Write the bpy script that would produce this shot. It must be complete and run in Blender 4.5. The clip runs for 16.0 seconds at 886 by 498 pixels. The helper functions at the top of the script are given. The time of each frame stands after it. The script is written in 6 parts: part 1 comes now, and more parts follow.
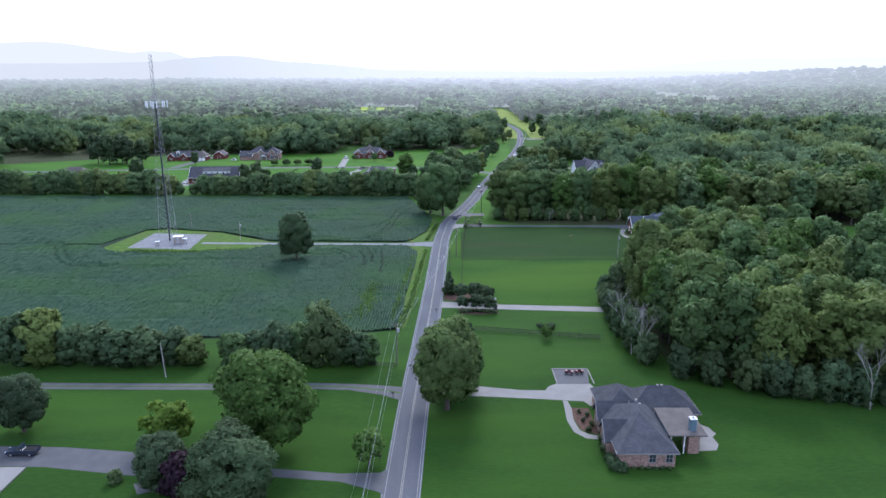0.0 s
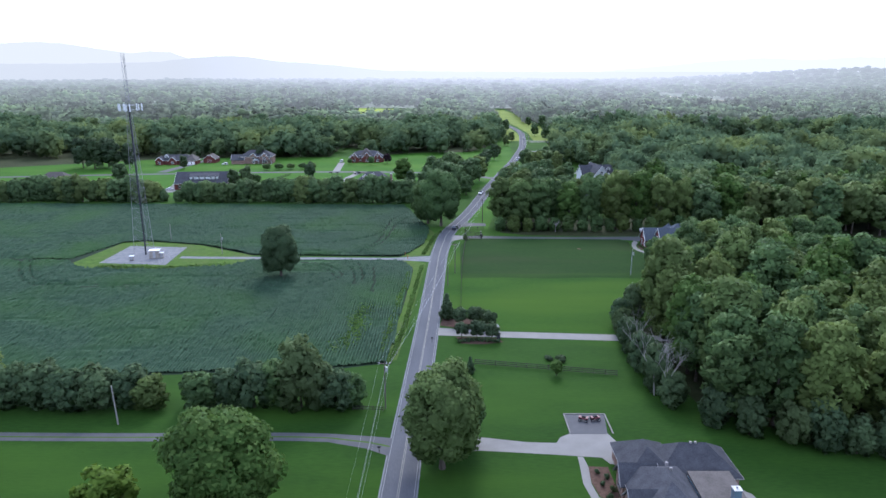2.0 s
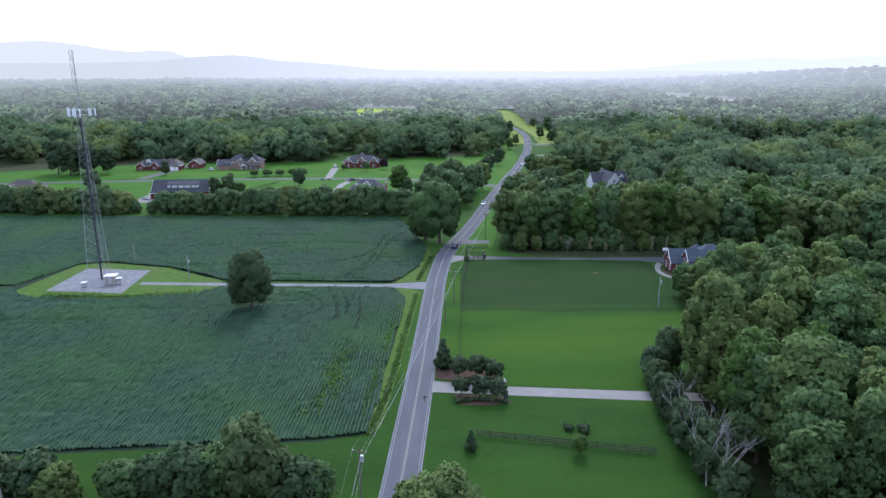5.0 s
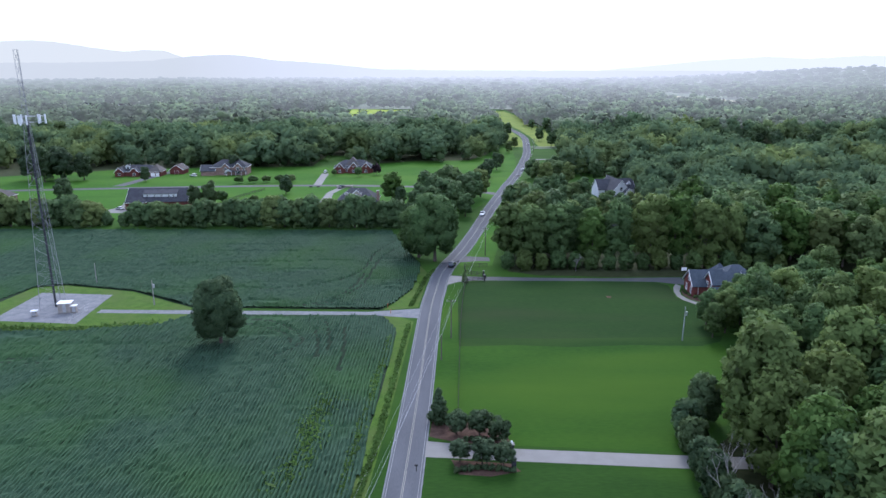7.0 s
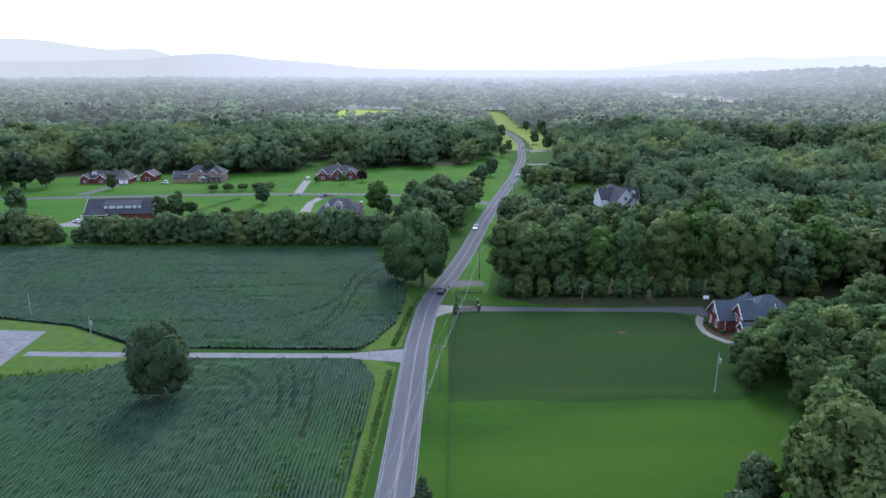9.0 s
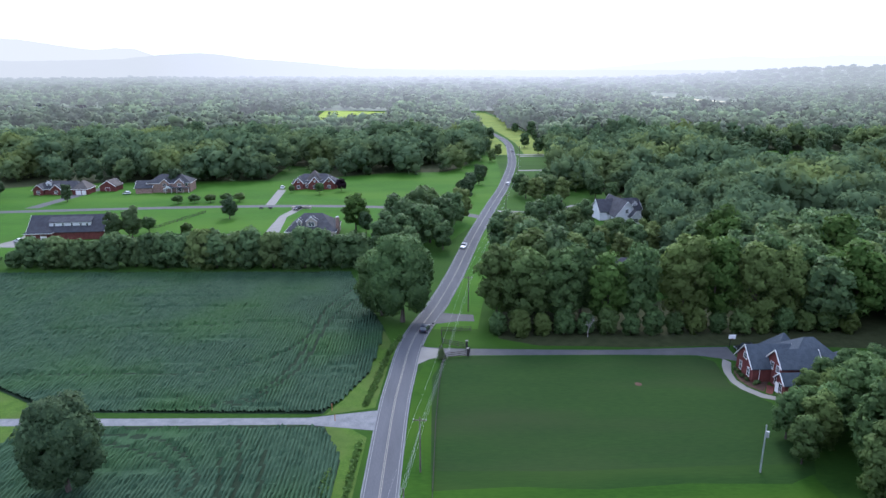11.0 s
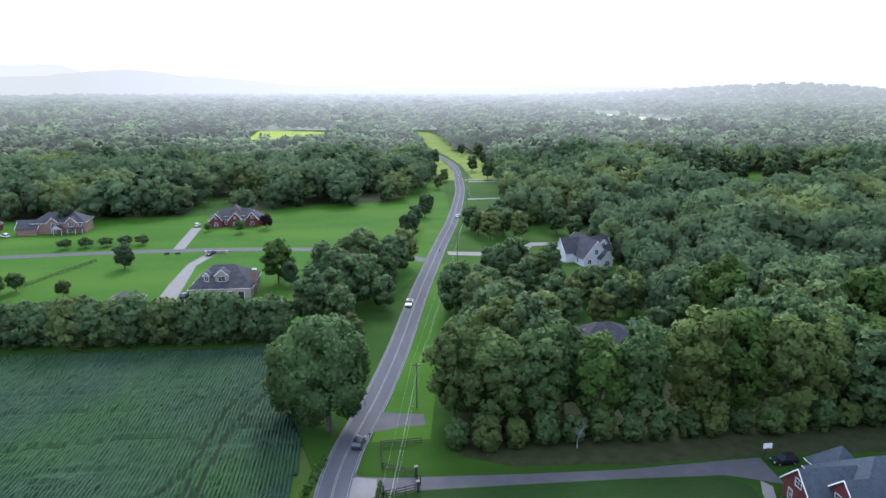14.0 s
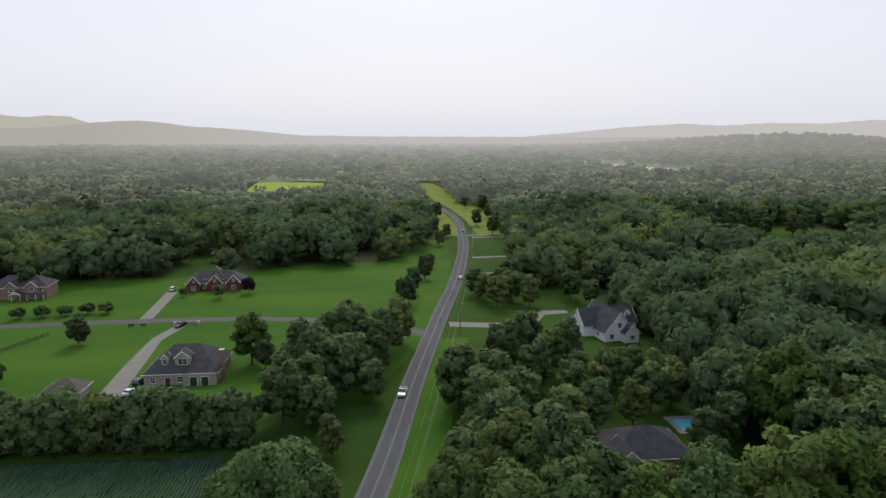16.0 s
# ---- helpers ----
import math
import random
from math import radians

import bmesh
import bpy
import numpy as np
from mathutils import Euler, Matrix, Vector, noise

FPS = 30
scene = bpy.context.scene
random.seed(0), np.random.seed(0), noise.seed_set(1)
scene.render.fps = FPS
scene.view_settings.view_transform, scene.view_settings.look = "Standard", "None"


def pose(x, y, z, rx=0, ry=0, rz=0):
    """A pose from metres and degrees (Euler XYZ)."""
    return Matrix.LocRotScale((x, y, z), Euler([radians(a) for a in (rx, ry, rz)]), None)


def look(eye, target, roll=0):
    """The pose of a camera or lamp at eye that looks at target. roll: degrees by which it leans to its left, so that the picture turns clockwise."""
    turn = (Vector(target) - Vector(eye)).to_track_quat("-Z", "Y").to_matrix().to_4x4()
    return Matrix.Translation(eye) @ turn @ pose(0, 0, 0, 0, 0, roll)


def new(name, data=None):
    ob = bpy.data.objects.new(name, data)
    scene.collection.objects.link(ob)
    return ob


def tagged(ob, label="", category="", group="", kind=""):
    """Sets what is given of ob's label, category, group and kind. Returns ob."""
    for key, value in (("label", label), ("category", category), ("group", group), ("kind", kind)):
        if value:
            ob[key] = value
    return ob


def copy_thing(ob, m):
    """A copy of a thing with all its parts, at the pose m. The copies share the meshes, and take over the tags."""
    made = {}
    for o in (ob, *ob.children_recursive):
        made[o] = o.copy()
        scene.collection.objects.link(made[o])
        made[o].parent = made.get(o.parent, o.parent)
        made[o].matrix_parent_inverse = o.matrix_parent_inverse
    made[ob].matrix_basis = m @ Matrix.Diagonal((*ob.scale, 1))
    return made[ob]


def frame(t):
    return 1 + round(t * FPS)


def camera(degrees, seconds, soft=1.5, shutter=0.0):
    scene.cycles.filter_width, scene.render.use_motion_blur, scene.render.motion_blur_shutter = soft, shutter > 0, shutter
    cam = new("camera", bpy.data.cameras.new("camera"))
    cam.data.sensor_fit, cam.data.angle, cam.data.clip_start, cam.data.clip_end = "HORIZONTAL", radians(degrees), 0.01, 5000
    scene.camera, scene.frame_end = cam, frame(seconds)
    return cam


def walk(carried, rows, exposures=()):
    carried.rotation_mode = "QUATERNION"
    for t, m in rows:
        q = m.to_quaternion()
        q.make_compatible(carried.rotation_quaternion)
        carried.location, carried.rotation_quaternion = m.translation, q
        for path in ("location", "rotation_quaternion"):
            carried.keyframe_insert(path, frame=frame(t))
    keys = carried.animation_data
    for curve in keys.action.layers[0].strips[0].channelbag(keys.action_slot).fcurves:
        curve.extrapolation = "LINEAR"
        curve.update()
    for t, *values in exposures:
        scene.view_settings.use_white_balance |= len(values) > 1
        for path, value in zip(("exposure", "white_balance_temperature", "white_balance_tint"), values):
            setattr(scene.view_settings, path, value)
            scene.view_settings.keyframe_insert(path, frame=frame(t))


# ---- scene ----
cam = camera(66.7, 16.0)
PATH = [
    (0, (-0.598, 6.201, 68.63), (-0.605, 8.133, 68.114), 0.0),
    (0.5, (-0.81, 11.697, 68.545), (-0.809, 13.63, 68.031), -0.0),
    (1, (-0.367, 17.237, 68.484), (-0.37, 19.169, 67.969), -0.1),
    (1.5, (0.23, 22.57, 68.532), (0.221, 24.502, 68.017), -0.0),
    (2, (0.486, 27.749, 68.555), (0.476, 29.682, 68.04), 0.0),
    (2.5, (0.986, 32.972, 68.543), (0.972, 34.904, 68.028), 0.0),
    (3, (1.206, 38.563, 68.56), (1.191, 40.496, 68.044), 0.0),
    (3.5, (1.139, 44.039, 68.457), (1.128, 45.971, 67.941), 0.0),
    (4, (1.595, 49.485, 68.38), (1.578, 51.417, 67.864), 0.0),
    (6.5, (1.911, 79.276, 68.934), (1.9, 81.207, 68.416), -0.0),
    (7, (1.859, 85.866, 69.009), (1.853, 87.798, 68.491), 0.0),
    (7.5, (1.893, 93.158, 69.135), (1.892, 95.09, 68.617), 0.0),
    (8, (2.065, 100.57, 69.166), (2.07, 102.502, 68.648), 0.0),
    (8.5, (2.448, 108.169, 69.136), (2.466, 110.1, 68.617), -0.0),
    (9, (2.948, 115.735, 69.169), (2.965, 117.667, 68.649), 0.1),
    (11.5, (4.763, 154.26, 70.058), (4.849, 156.189, 69.536), -0.0),
    (12, (4.756, 162.178, 70.363), (4.968, 164.096, 69.838), -0.1),
    (12.5, (5.098, 170.349, 70.572), (5.315, 172.266, 70.046), -0.1),
    (13, (6.103, 178.695, 70.68), (6.316, 180.613, 70.155), -0.0),
    (13.5, (7.027, 186.945, 70.762), (7.24, 188.875, 70.284), -0.0),
    (14, (7.638, 195.173, 70.934), (7.853, 197.104, 70.459), 0.1),
    (14.5, (8.307, 203.929, 71.231), (8.525, 205.878, 70.842), 0.0),
    (15, (9.152, 212.268, 71.25), (9.368, 214.217, 70.859), 0.0),
    (15.5, (10.783, 220.386, 71.234), (10.995, 222.335, 70.843), 0.0),
    (16, (12.624, 228.898, 71.298), (12.83, 230.859, 70.963), -0.0),
]
EXPOSURES = [(0, 0.14, 5200, 21), (9, -0.03, 5200, 21), (12.5, 0.22, 5280, 20), (14.5, 0.12, 5550, 18), (15, -0.25, 5800, 17), (15.5, -0.6, 6050, 16), (16, -0.84, 6400, 15)]
walk(cam, [(t, look(eye, target, roll)) for t, eye, target, roll in PATH], EXPOSURES)
# ---- daylight: hazy bright sky, low soft sun ahead of the camera ----
SUN_ELEVATION, SUN_AZIMUTH = radians(42), radians(5)
world = bpy.data.worlds.new("hazy_sky")
scene.world = world
world.use_nodes = True
wn, wl = world.node_tree.nodes, world.node_tree.links
wn.clear()
w_out = wn.new("ShaderNodeOutputWorld")
w_bg = wn.new("ShaderNodeBackground")
w_sky = wn.new("ShaderNodeTexSky")
w_sky.sky_type = "NISHITA"
w_sky.sun_disc = False
w_sky.sun_elevation, w_sky.sun_rotation = SUN_ELEVATION, SUN_AZIMUTH
w_sky.dust_density, w_sky.air_density, w_sky.ozone_density = 4.0, 1.0, 1.0
w_mix = wn.new("ShaderNodeMix")
w_mix.data_type = "RGBA"
w_mix.inputs[0].default_value = 0.8
w_mix.inputs[7].default_value = (10.3, 10.9, 11.6, 1)  # thin bright cloud cover
wl.new(w_sky.outputs[0], w_mix.inputs[6])
wl.new(w_mix.outputs[2], w_bg.inputs[0])
w_bg.inputs[1].default_value = 0.15
wl.new(w_bg.outputs[0], w_out.inputs[0])

sun_data = bpy.data.lights.new("sun", "SUN")
sun_data.energy, sun_data.angle, sun_data.color = 3.2, radians(20), (1.0, 0.92, 0.72)
sun = new("sun", sun_data)
sun_way = Vector((math.sin(SUN_AZIMUTH) * math.cos(SUN_ELEVATION), math.cos(SUN_AZIMUTH) * math.cos(SUN_ELEVATION), math.sin(SUN_ELEVATION)))
sun.matrix_world = look(sun_way * 300, (0, 0, 0))


# ---- materials ----
def node_material(name):
    mat = bpy.data.materials.new(name)
    mat.use_nodes = True
    nodes, links = mat.node_tree.nodes, mat.node_tree.links
    nodes.clear()
    out = nodes.new("ShaderNodeOutputMaterial")
    bsdf = nodes.new("ShaderNodeBsdfPrincipled")
    links.new(bsdf.outputs[0], out.inputs[0])
    return mat, nodes, links, bsdf, out


def surface(name, dark, light, scale=1.0, fine=12.0, rough=0.8, bump=0.3, metal=0.0, spec=0.1, random_amount=0.0, third=None, third_scale=0.03, stretch=(1, 1, 1)):
    """Two colours mixed by noise at two scales, with relief; a third colour in large patches."""
    mat, nodes, links, bsdf, out = node_material(name)
    pos = nodes.new("ShaderNodeNewGeometry")
    vec = nodes.new("ShaderNodeVectorMath")
    vec.operation = "MULTIPLY"
    vec.inputs[1].default_value = stretch
    links.new(pos.outputs["Position"], vec.inputs[0])
    big = nodes.new("ShaderNodeTexNoise")
    big.inputs["Scale"].default_value, big.inputs["Detail"].default_value = scale, 5
    small = nodes.new("ShaderNodeTexNoise")
    small.inputs["Scale"].default_value, small.inputs["Detail"].default_value = fine, 3
    for n in (big, small):
        links.new(vec.outputs[0], n.inputs["Vector"])
    add = nodes.new("ShaderNodeMath")
    add.operation = "ADD"
    links.new(big.outputs[0], add.inputs[0])
    links.new(small.outputs[0], add.inputs[1])
    ramp = nodes.new("ShaderNodeMapRange")
    ramp.inputs[1].default_value, ramp.inputs[2].default_value = 0.72, 1.28
    links.new(add.outputs[0], ramp.inputs[0])
    mix = nodes.new("ShaderNodeMix")
    mix.data_type = "RGBA"
    mix.inputs[6].default_value, mix.inputs[7].default_value = (*dark, 1), (*light, 1)
    links.new(ramp.outputs[0], mix.inputs[0])
    colour = mix.outputs[2]
    if third:
        patch = nodes.new("ShaderNodeTexNoise")
        patch.inputs["Scale"].default_value, patch.inputs["Detail"].default_value = third_scale, 4
        links.new(vec.outputs[0], patch.inputs["Vector"])
        pr = nodes.new("ShaderNodeMapRange")
        pr.inputs[1].default_value, pr.inputs[2].default_value = 0.45, 0.7
        links.new(patch.outputs[0], pr.inputs[0])
        m3 = nodes.new("ShaderNodeMix")
        m3.data_type = "RGBA"
        m3.inputs[7].default_value = (*third, 1)
        links.new(colour, m3.inputs[6])
        links.new(pr.outputs[0], m3.inputs[0])
        colour = m3.outputs[2]
    if random_amount:
        info = nodes.new("ShaderNodeObjectInfo")
        rr = nodes.new("ShaderNodeMapRange")
        rr.inputs[3].default_value, rr.inputs[4].default_value = 1 - random_amount, 1 + random_amount
        links.new(info.outputs["Random"], rr.inputs[0])
        hsv = nodes.new("ShaderNodeHueSaturation")
        links.new(rr.outputs[0], hsv.inputs["Value"])
        links.new(colour, hsv.inputs["Color"])
        colour = hsv.outputs[0]
    links.new(colour, bsdf.inputs["Base Color"])
    bsdf.inputs["Roughness"].default_value = rough
    bsdf.inputs["Metallic"].default_value = metal
    bsdf.inputs["Specular IOR Level"].default_value = spec
    if bump:
        b = nodes.new("ShaderNodeBump")
        b.inputs["Strength"].default_value, b.inputs["Distance"].default_value = bump, 0.05
        links.new(small.outputs[0], b.inputs["Height"])
        links.new(b.outputs[0], bsdf.inputs["Normal"])
    return mat


def foliage(name, dark, light, warm, gloss=0.6, through_light=0.42, clumps=False):
    """Leaves: tone changes from tree to tree and from leaf spray to leaf spray; light shines through."""
    mat, nodes, links, bsdf, out = node_material(name)
    info, geo = nodes.new("ShaderNodeObjectInfo"), nodes.new("ShaderNodeNewGeometry")
    mix = nodes.new("ShaderNodeMix")
    mix.data_type = "RGBA"
    mix.inputs[6].default_value, mix.inputs[7].default_value = (*dark, 1), (*light, 1)
    links.new(geo.outputs["Random Per Island"], mix.inputs[0])
    warm_mix = nodes.new("ShaderNodeMix")
    warm_mix.data_type = "RGBA"
    warm_mix.inputs[7].default_value = (*warm, 1)
    rr = nodes.new("ShaderNodeMapRange")
    rr.inputs[1].default_value, rr.inputs[2].default_value, rr.inputs[4].default_value = 0.45, 1.0, 0.75
    links.new(info.outputs["Random"], rr.inputs[0])
    links.new(mix.outputs[2], warm_mix.inputs[6])
    if clumps:
        broad = nodes.new("ShaderNodeTexNoise")
        broad.inputs["Scale"].default_value, broad.inputs["Detail"].default_value = 0.022, 3
        links.new(geo.outputs["Position"], broad.inputs["Vector"])
        rr.inputs[1].default_value, rr.inputs[2].default_value, rr.inputs[4].default_value = 0.5, 0.7, 0.9
        links.new(broad.outputs[0], rr.inputs[0])
    links.new(rr.outputs[0], warm_mix.inputs[0])
    patch = nodes.new("ShaderNodeTexNoise")
    patch.inputs["Scale"].default_value, patch.inputs["Detail"].default_value = 0.05 if clumps else 0.06, 4
    links.new(geo.outputs["Position"], patch.inputs["Vector"])
    hsv = nodes.new("ShaderNodeHueSaturation")
    pr = nodes.new("ShaderNodeMapRange")
    pr.inputs[1].default_value, pr.inputs[2].default_value, pr.inputs[3].default_value, pr.inputs[4].default_value = 0.3, 0.7, 0.7, 1.3
    links.new(patch.outputs[0], pr.inputs[0])
    links.new(pr.outputs[0], hsv.inputs["Value"])
    links.new(warm_mix.outputs[2], hsv.inputs["Color"])
    links.new(hsv.outputs[0], bsdf.inputs["Base Color"])
    bsdf.inputs["Roughness"].default_value = gloss
    bsdf.inputs["Specular IOR Level"].default_value = 0.02 if clumps else 0.07
    tr = nodes.new("ShaderNodeBsdfTranslucent")
    links.new(hsv.outputs[0], tr.inputs["Color"])
    ms = nodes.new("ShaderNodeMixShader")
    ms.inputs[0].default_value = through_light
    links.new(bsdf.outputs[0], ms.inputs[1])
    links.new(tr.outputs[0], ms.inputs[2])
    links.new(ms.outputs[0], out.inputs[0])
    return mat


def painted_haze_material(name, colour, haze, near, far, most):
    """Far country with bright haze painted in: emission mixed over its colour, growing with distance."""
    mat, nodes, links, bsdf, out = node_material(name)
    geo = nodes.new("ShaderNodeNewGeometry")
    mix = nodes.new("ShaderNodeMix")
    mix.data_type = "RGBA"
    mix.inputs[6].default_value = (*[c * 0.65 for c in colour], 1)
    mix.inputs[7].default_value = (colour[0] * 1.7, colour[1] * 1.5, colour[2] * 1.1, 1)
    tone = nodes.new("ShaderNodeTexNoise")
    tone.inputs["Scale"].default_value, tone.inputs["Detail"].default_value = 0.055, 3
    links.new(geo.outputs["Position"], tone.inputs["Vector"])
    spread = nodes.new("ShaderNodeMapRange")
    spread.inputs[1].default_value, spread.inputs[2].default_value = 0.35, 0.68
    links.new(tone.outputs[0], spread.inputs[0])
    links.new(spread.outputs[0], mix.inputs[0])
    patch = nodes.new("ShaderNodeTexNoise")
    patch.inputs["Scale"].default_value, patch.inputs["Detail"].default_value = 0.011, 7
    links.new(geo.outputs["Position"], patch.inputs["Vector"])
    pr = nodes.new("ShaderNodeMapRange")
    pr.inputs[1].default_value, pr.inputs[2].default_value, pr.inputs[3].default_value, pr.inputs[4].default_value = 0.36, 0.64, 0.45, 1.75
    links.new(patch.outputs[0], pr.inputs[0])
    hsv = nodes.new("ShaderNodeHueSaturation")
    links.new(pr.outputs[0], hsv.inputs["Value"])
    links.new(mix.outputs[2], hsv.inputs["Color"])
    links.new(hsv.outputs[0], bsdf.inputs["Base Color"])
    bsdf.inputs["Roughness"].default_value = 0.9
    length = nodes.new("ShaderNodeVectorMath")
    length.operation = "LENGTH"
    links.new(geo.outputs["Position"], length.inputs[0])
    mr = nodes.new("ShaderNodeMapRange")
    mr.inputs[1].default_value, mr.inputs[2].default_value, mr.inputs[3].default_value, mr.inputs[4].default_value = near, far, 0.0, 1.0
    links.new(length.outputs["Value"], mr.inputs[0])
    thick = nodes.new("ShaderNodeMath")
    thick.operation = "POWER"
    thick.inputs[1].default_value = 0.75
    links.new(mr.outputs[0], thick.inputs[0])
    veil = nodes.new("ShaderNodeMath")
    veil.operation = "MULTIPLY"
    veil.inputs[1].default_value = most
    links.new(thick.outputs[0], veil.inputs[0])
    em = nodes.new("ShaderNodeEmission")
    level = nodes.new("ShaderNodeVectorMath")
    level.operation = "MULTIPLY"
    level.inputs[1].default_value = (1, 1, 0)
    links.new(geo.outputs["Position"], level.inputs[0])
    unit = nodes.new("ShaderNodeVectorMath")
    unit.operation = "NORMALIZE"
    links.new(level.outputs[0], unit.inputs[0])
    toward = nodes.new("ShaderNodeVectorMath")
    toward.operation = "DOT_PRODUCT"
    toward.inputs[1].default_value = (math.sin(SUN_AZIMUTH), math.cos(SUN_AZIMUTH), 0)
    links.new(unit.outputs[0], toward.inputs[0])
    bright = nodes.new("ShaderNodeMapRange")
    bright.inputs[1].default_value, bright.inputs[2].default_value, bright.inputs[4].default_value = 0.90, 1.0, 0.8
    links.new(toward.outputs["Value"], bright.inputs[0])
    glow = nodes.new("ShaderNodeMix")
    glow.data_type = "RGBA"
    glow.inputs[6].default_value, glow.inputs[7].default_value = (*haze, 1), (0.98, 0.96, 0.92, 1)  # painted haze glows whiter towards the sun
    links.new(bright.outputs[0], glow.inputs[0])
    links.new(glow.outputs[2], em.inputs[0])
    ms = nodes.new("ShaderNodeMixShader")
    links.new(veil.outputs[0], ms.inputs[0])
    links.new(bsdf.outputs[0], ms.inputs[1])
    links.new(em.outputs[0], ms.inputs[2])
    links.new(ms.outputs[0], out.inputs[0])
    return mat


def glass(name, tone):
    mat, nodes, links, bsdf, out = node_material(name)
    bsdf.inputs["Base Color"].default_value = (*tone, 1)
    bsdf.inputs["Roughness"].default_value = 0.06
    bsdf.inputs["Specular IOR Level"].default_value = 0.8
    return mat


GRASS = surface("mown_grass", (0.0115, 0.0335, 0.0049), (0.0197, 0.0512, 0.0066), 0.12, 2.0, 0.9, 0.5, spec=0.06, third=(0.0262, 0.0623, 0.0062), third_scale=0.03, stretch=(0.3, 1, 1))
grass_bsdf = next(n for n in GRASS.node_tree.nodes if n.type == "BSDF_PRINCIPLED")
grass_bsdf.inputs["Sheen Weight"].default_value = 0.11  # soft glow of the blade tips at grazing angles
grass_bsdf.inputs["Sheen Roughness"].default_value = 0.45
grass_bsdf.inputs["Sheen Tint"].default_value = (0.45, 0.9, 0.16, 1)
ROUGH_GRASS = surface("verge_grass", (0.0323, 0.0743, 0.0085), (0.0687, 0.1212, 0.0153), 0.4, 2.5, 0.9, 0.6, third=(0.0605, 0.0899, 0.0204), third_scale=0.1)
SOIL = surface("dark_soil", (0.012, 0.024, 0.014), (0.020, 0.034, 0.018), 0.5, 6, 0.95, 0.4)
CROP = surface("bean_leaves", (0.0197, 0.0451, 0.0257), (0.0404, 0.0752, 0.0437), 0.35, 2.2, 0.85, 0.9, spec=0.08, third=(0.0318, 0.0724, 0.0252), third_scale=0.03)
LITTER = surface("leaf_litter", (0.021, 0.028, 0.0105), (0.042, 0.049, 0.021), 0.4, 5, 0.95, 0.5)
ASPHALT = surface("worn_asphalt", (0.0727, 0.0758, 0.0842), (0.1033, 0.1071, 0.1186), 0.3, 9, 0.85, 0.15, spec=0.06, stretch=(1, 0.15, 1))
CHIP_ROAD = surface("grey_chip_road", (0.0631, 0.0649, 0.0712), (0.0868, 0.0889, 0.0950), 0.4, 8, 0.7, 0.2)
CONCRETE = surface("pale_concrete", (0.1619, 0.1575, 0.1487), (0.2103, 0.2068, 0.1971), 0.3, 7, 0.8, 0.1)
GRAVEL = surface("grey_gravel", (0.1082, 0.1135, 0.1232), (0.1971, 0.2024, 0.2121), 0.5, 6, 0.9, 0.6)
WHITE_LINE = surface("worn_white_line", (0.1700, 0.1700, 0.1742), (0.2465, 0.2465, 0.2507), 2, 10, 0.7, 0.0)
YELLOW_LINE = surface("worn_pale_line", (0.17, 0.165, 0.15), (0.24, 0.23, 0.20), 2, 10, 0.7, 0.0)
BARK = surface("bark", (0.05, 0.042, 0.035), (0.12, 0.10, 0.085), 1.5, 9, 0.9, 0.6, stretch=(1, 1, 0.25))
PALE_BARK = surface("pale_dead_bark", (0.19, 0.18, 0.17), (0.31, 0.30, 0.28), 1.5, 9, 0.9, 0.4, stretch=(1, 1, 0.25))
LEAF = foliage("tree_leaves", (0.0638, 0.1167, 0.0448), (0.1205, 0.1923, 0.0675), (0.1538, 0.2008, 0.0531))
LEAF_MID = foliage("wood_leaves", (0.0726, 0.1264, 0.0553), (0.1369, 0.2081, 0.0831), (0.1745, 0.2174, 0.0653))
# far copy of the leaf colours, haze put in as a paler, bluer tone
FAR_LEAF = foliage("haze_lifted_leaves", (0.0896, 0.1430, 0.0760), (0.1288, 0.1870, 0.0900), (0.1904, 0.2420, 0.0800), 0.9, 0.45, True)
LEAF_BRIGHT = foliage("bright_leaves", (0.055, 0.110, 0.024), (0.105, 0.170, 0.042), (0.095, 0.170, 0.040))
LEAF_DARK = foliage("dark_leaves", (0.0544, 0.0945, 0.0476), (0.0988, 0.1502, 0.0698), (0.1193, 0.1629, 0.0603))
LEAF_GREY = foliage("willow_leaves", (0.048, 0.08, 0.04), (0.088, 0.128, 0.068), (0.072, 0.112, 0.048))
LEAF_PURPLE = foliage("purple_leaves", (0.020, 0.012, 0.018), (0.040, 0.022, 0.034), (0.035, 0.022, 0.03))
LEAF_YELLOW = foliage("golden_leaves", (0.0723, 0.1250, 0.0168), (0.1275, 0.2000, 0.0300), (0.1360, 0.2000, 0.0300))
BRICK_RED = surface("red_brick", (0.0884, 0.0294, 0.0258), (0.1632, 0.0588, 0.0506), 0.8, 12, 0.85, 0.3)
BRICK_BROWN = surface("mottled_brown_brick", (0.12, 0.075, 0.06), (0.36, 0.25, 0.21), 2.2, 7, 0.85, 0.4)
STONE_PALE = surface("pale_stone", (0.252, 0.224, 0.196), (0.364, 0.329, 0.294), 1.2, 8, 0.85, 0.3)
SIDING = surface("white_siding", (0.528, 0.544, 0.576), (0.64, 0.656, 0.68), 0.6, 6, 0.6, 0.05)
TRIM_WHITE = surface("white_trim", (0.68, 0.68, 0.67), (0.80, 0.80, 0.79), 1, 8, 0.5, 0.0)
SHINGLE = surface("dark_grey_shingle", (0.0363, 0.0387, 0.0460), (0.0678, 0.0702, 0.0799), 0.6, 5, 0.8, 0.4, random_amount=0.12)
SHINGLE_BROWN = surface("grey_brown_shingle", (0.066, 0.06, 0.057), (0.108, 0.099, 0.093), 0.6, 5, 0.8, 0.4, random_amount=0.1)
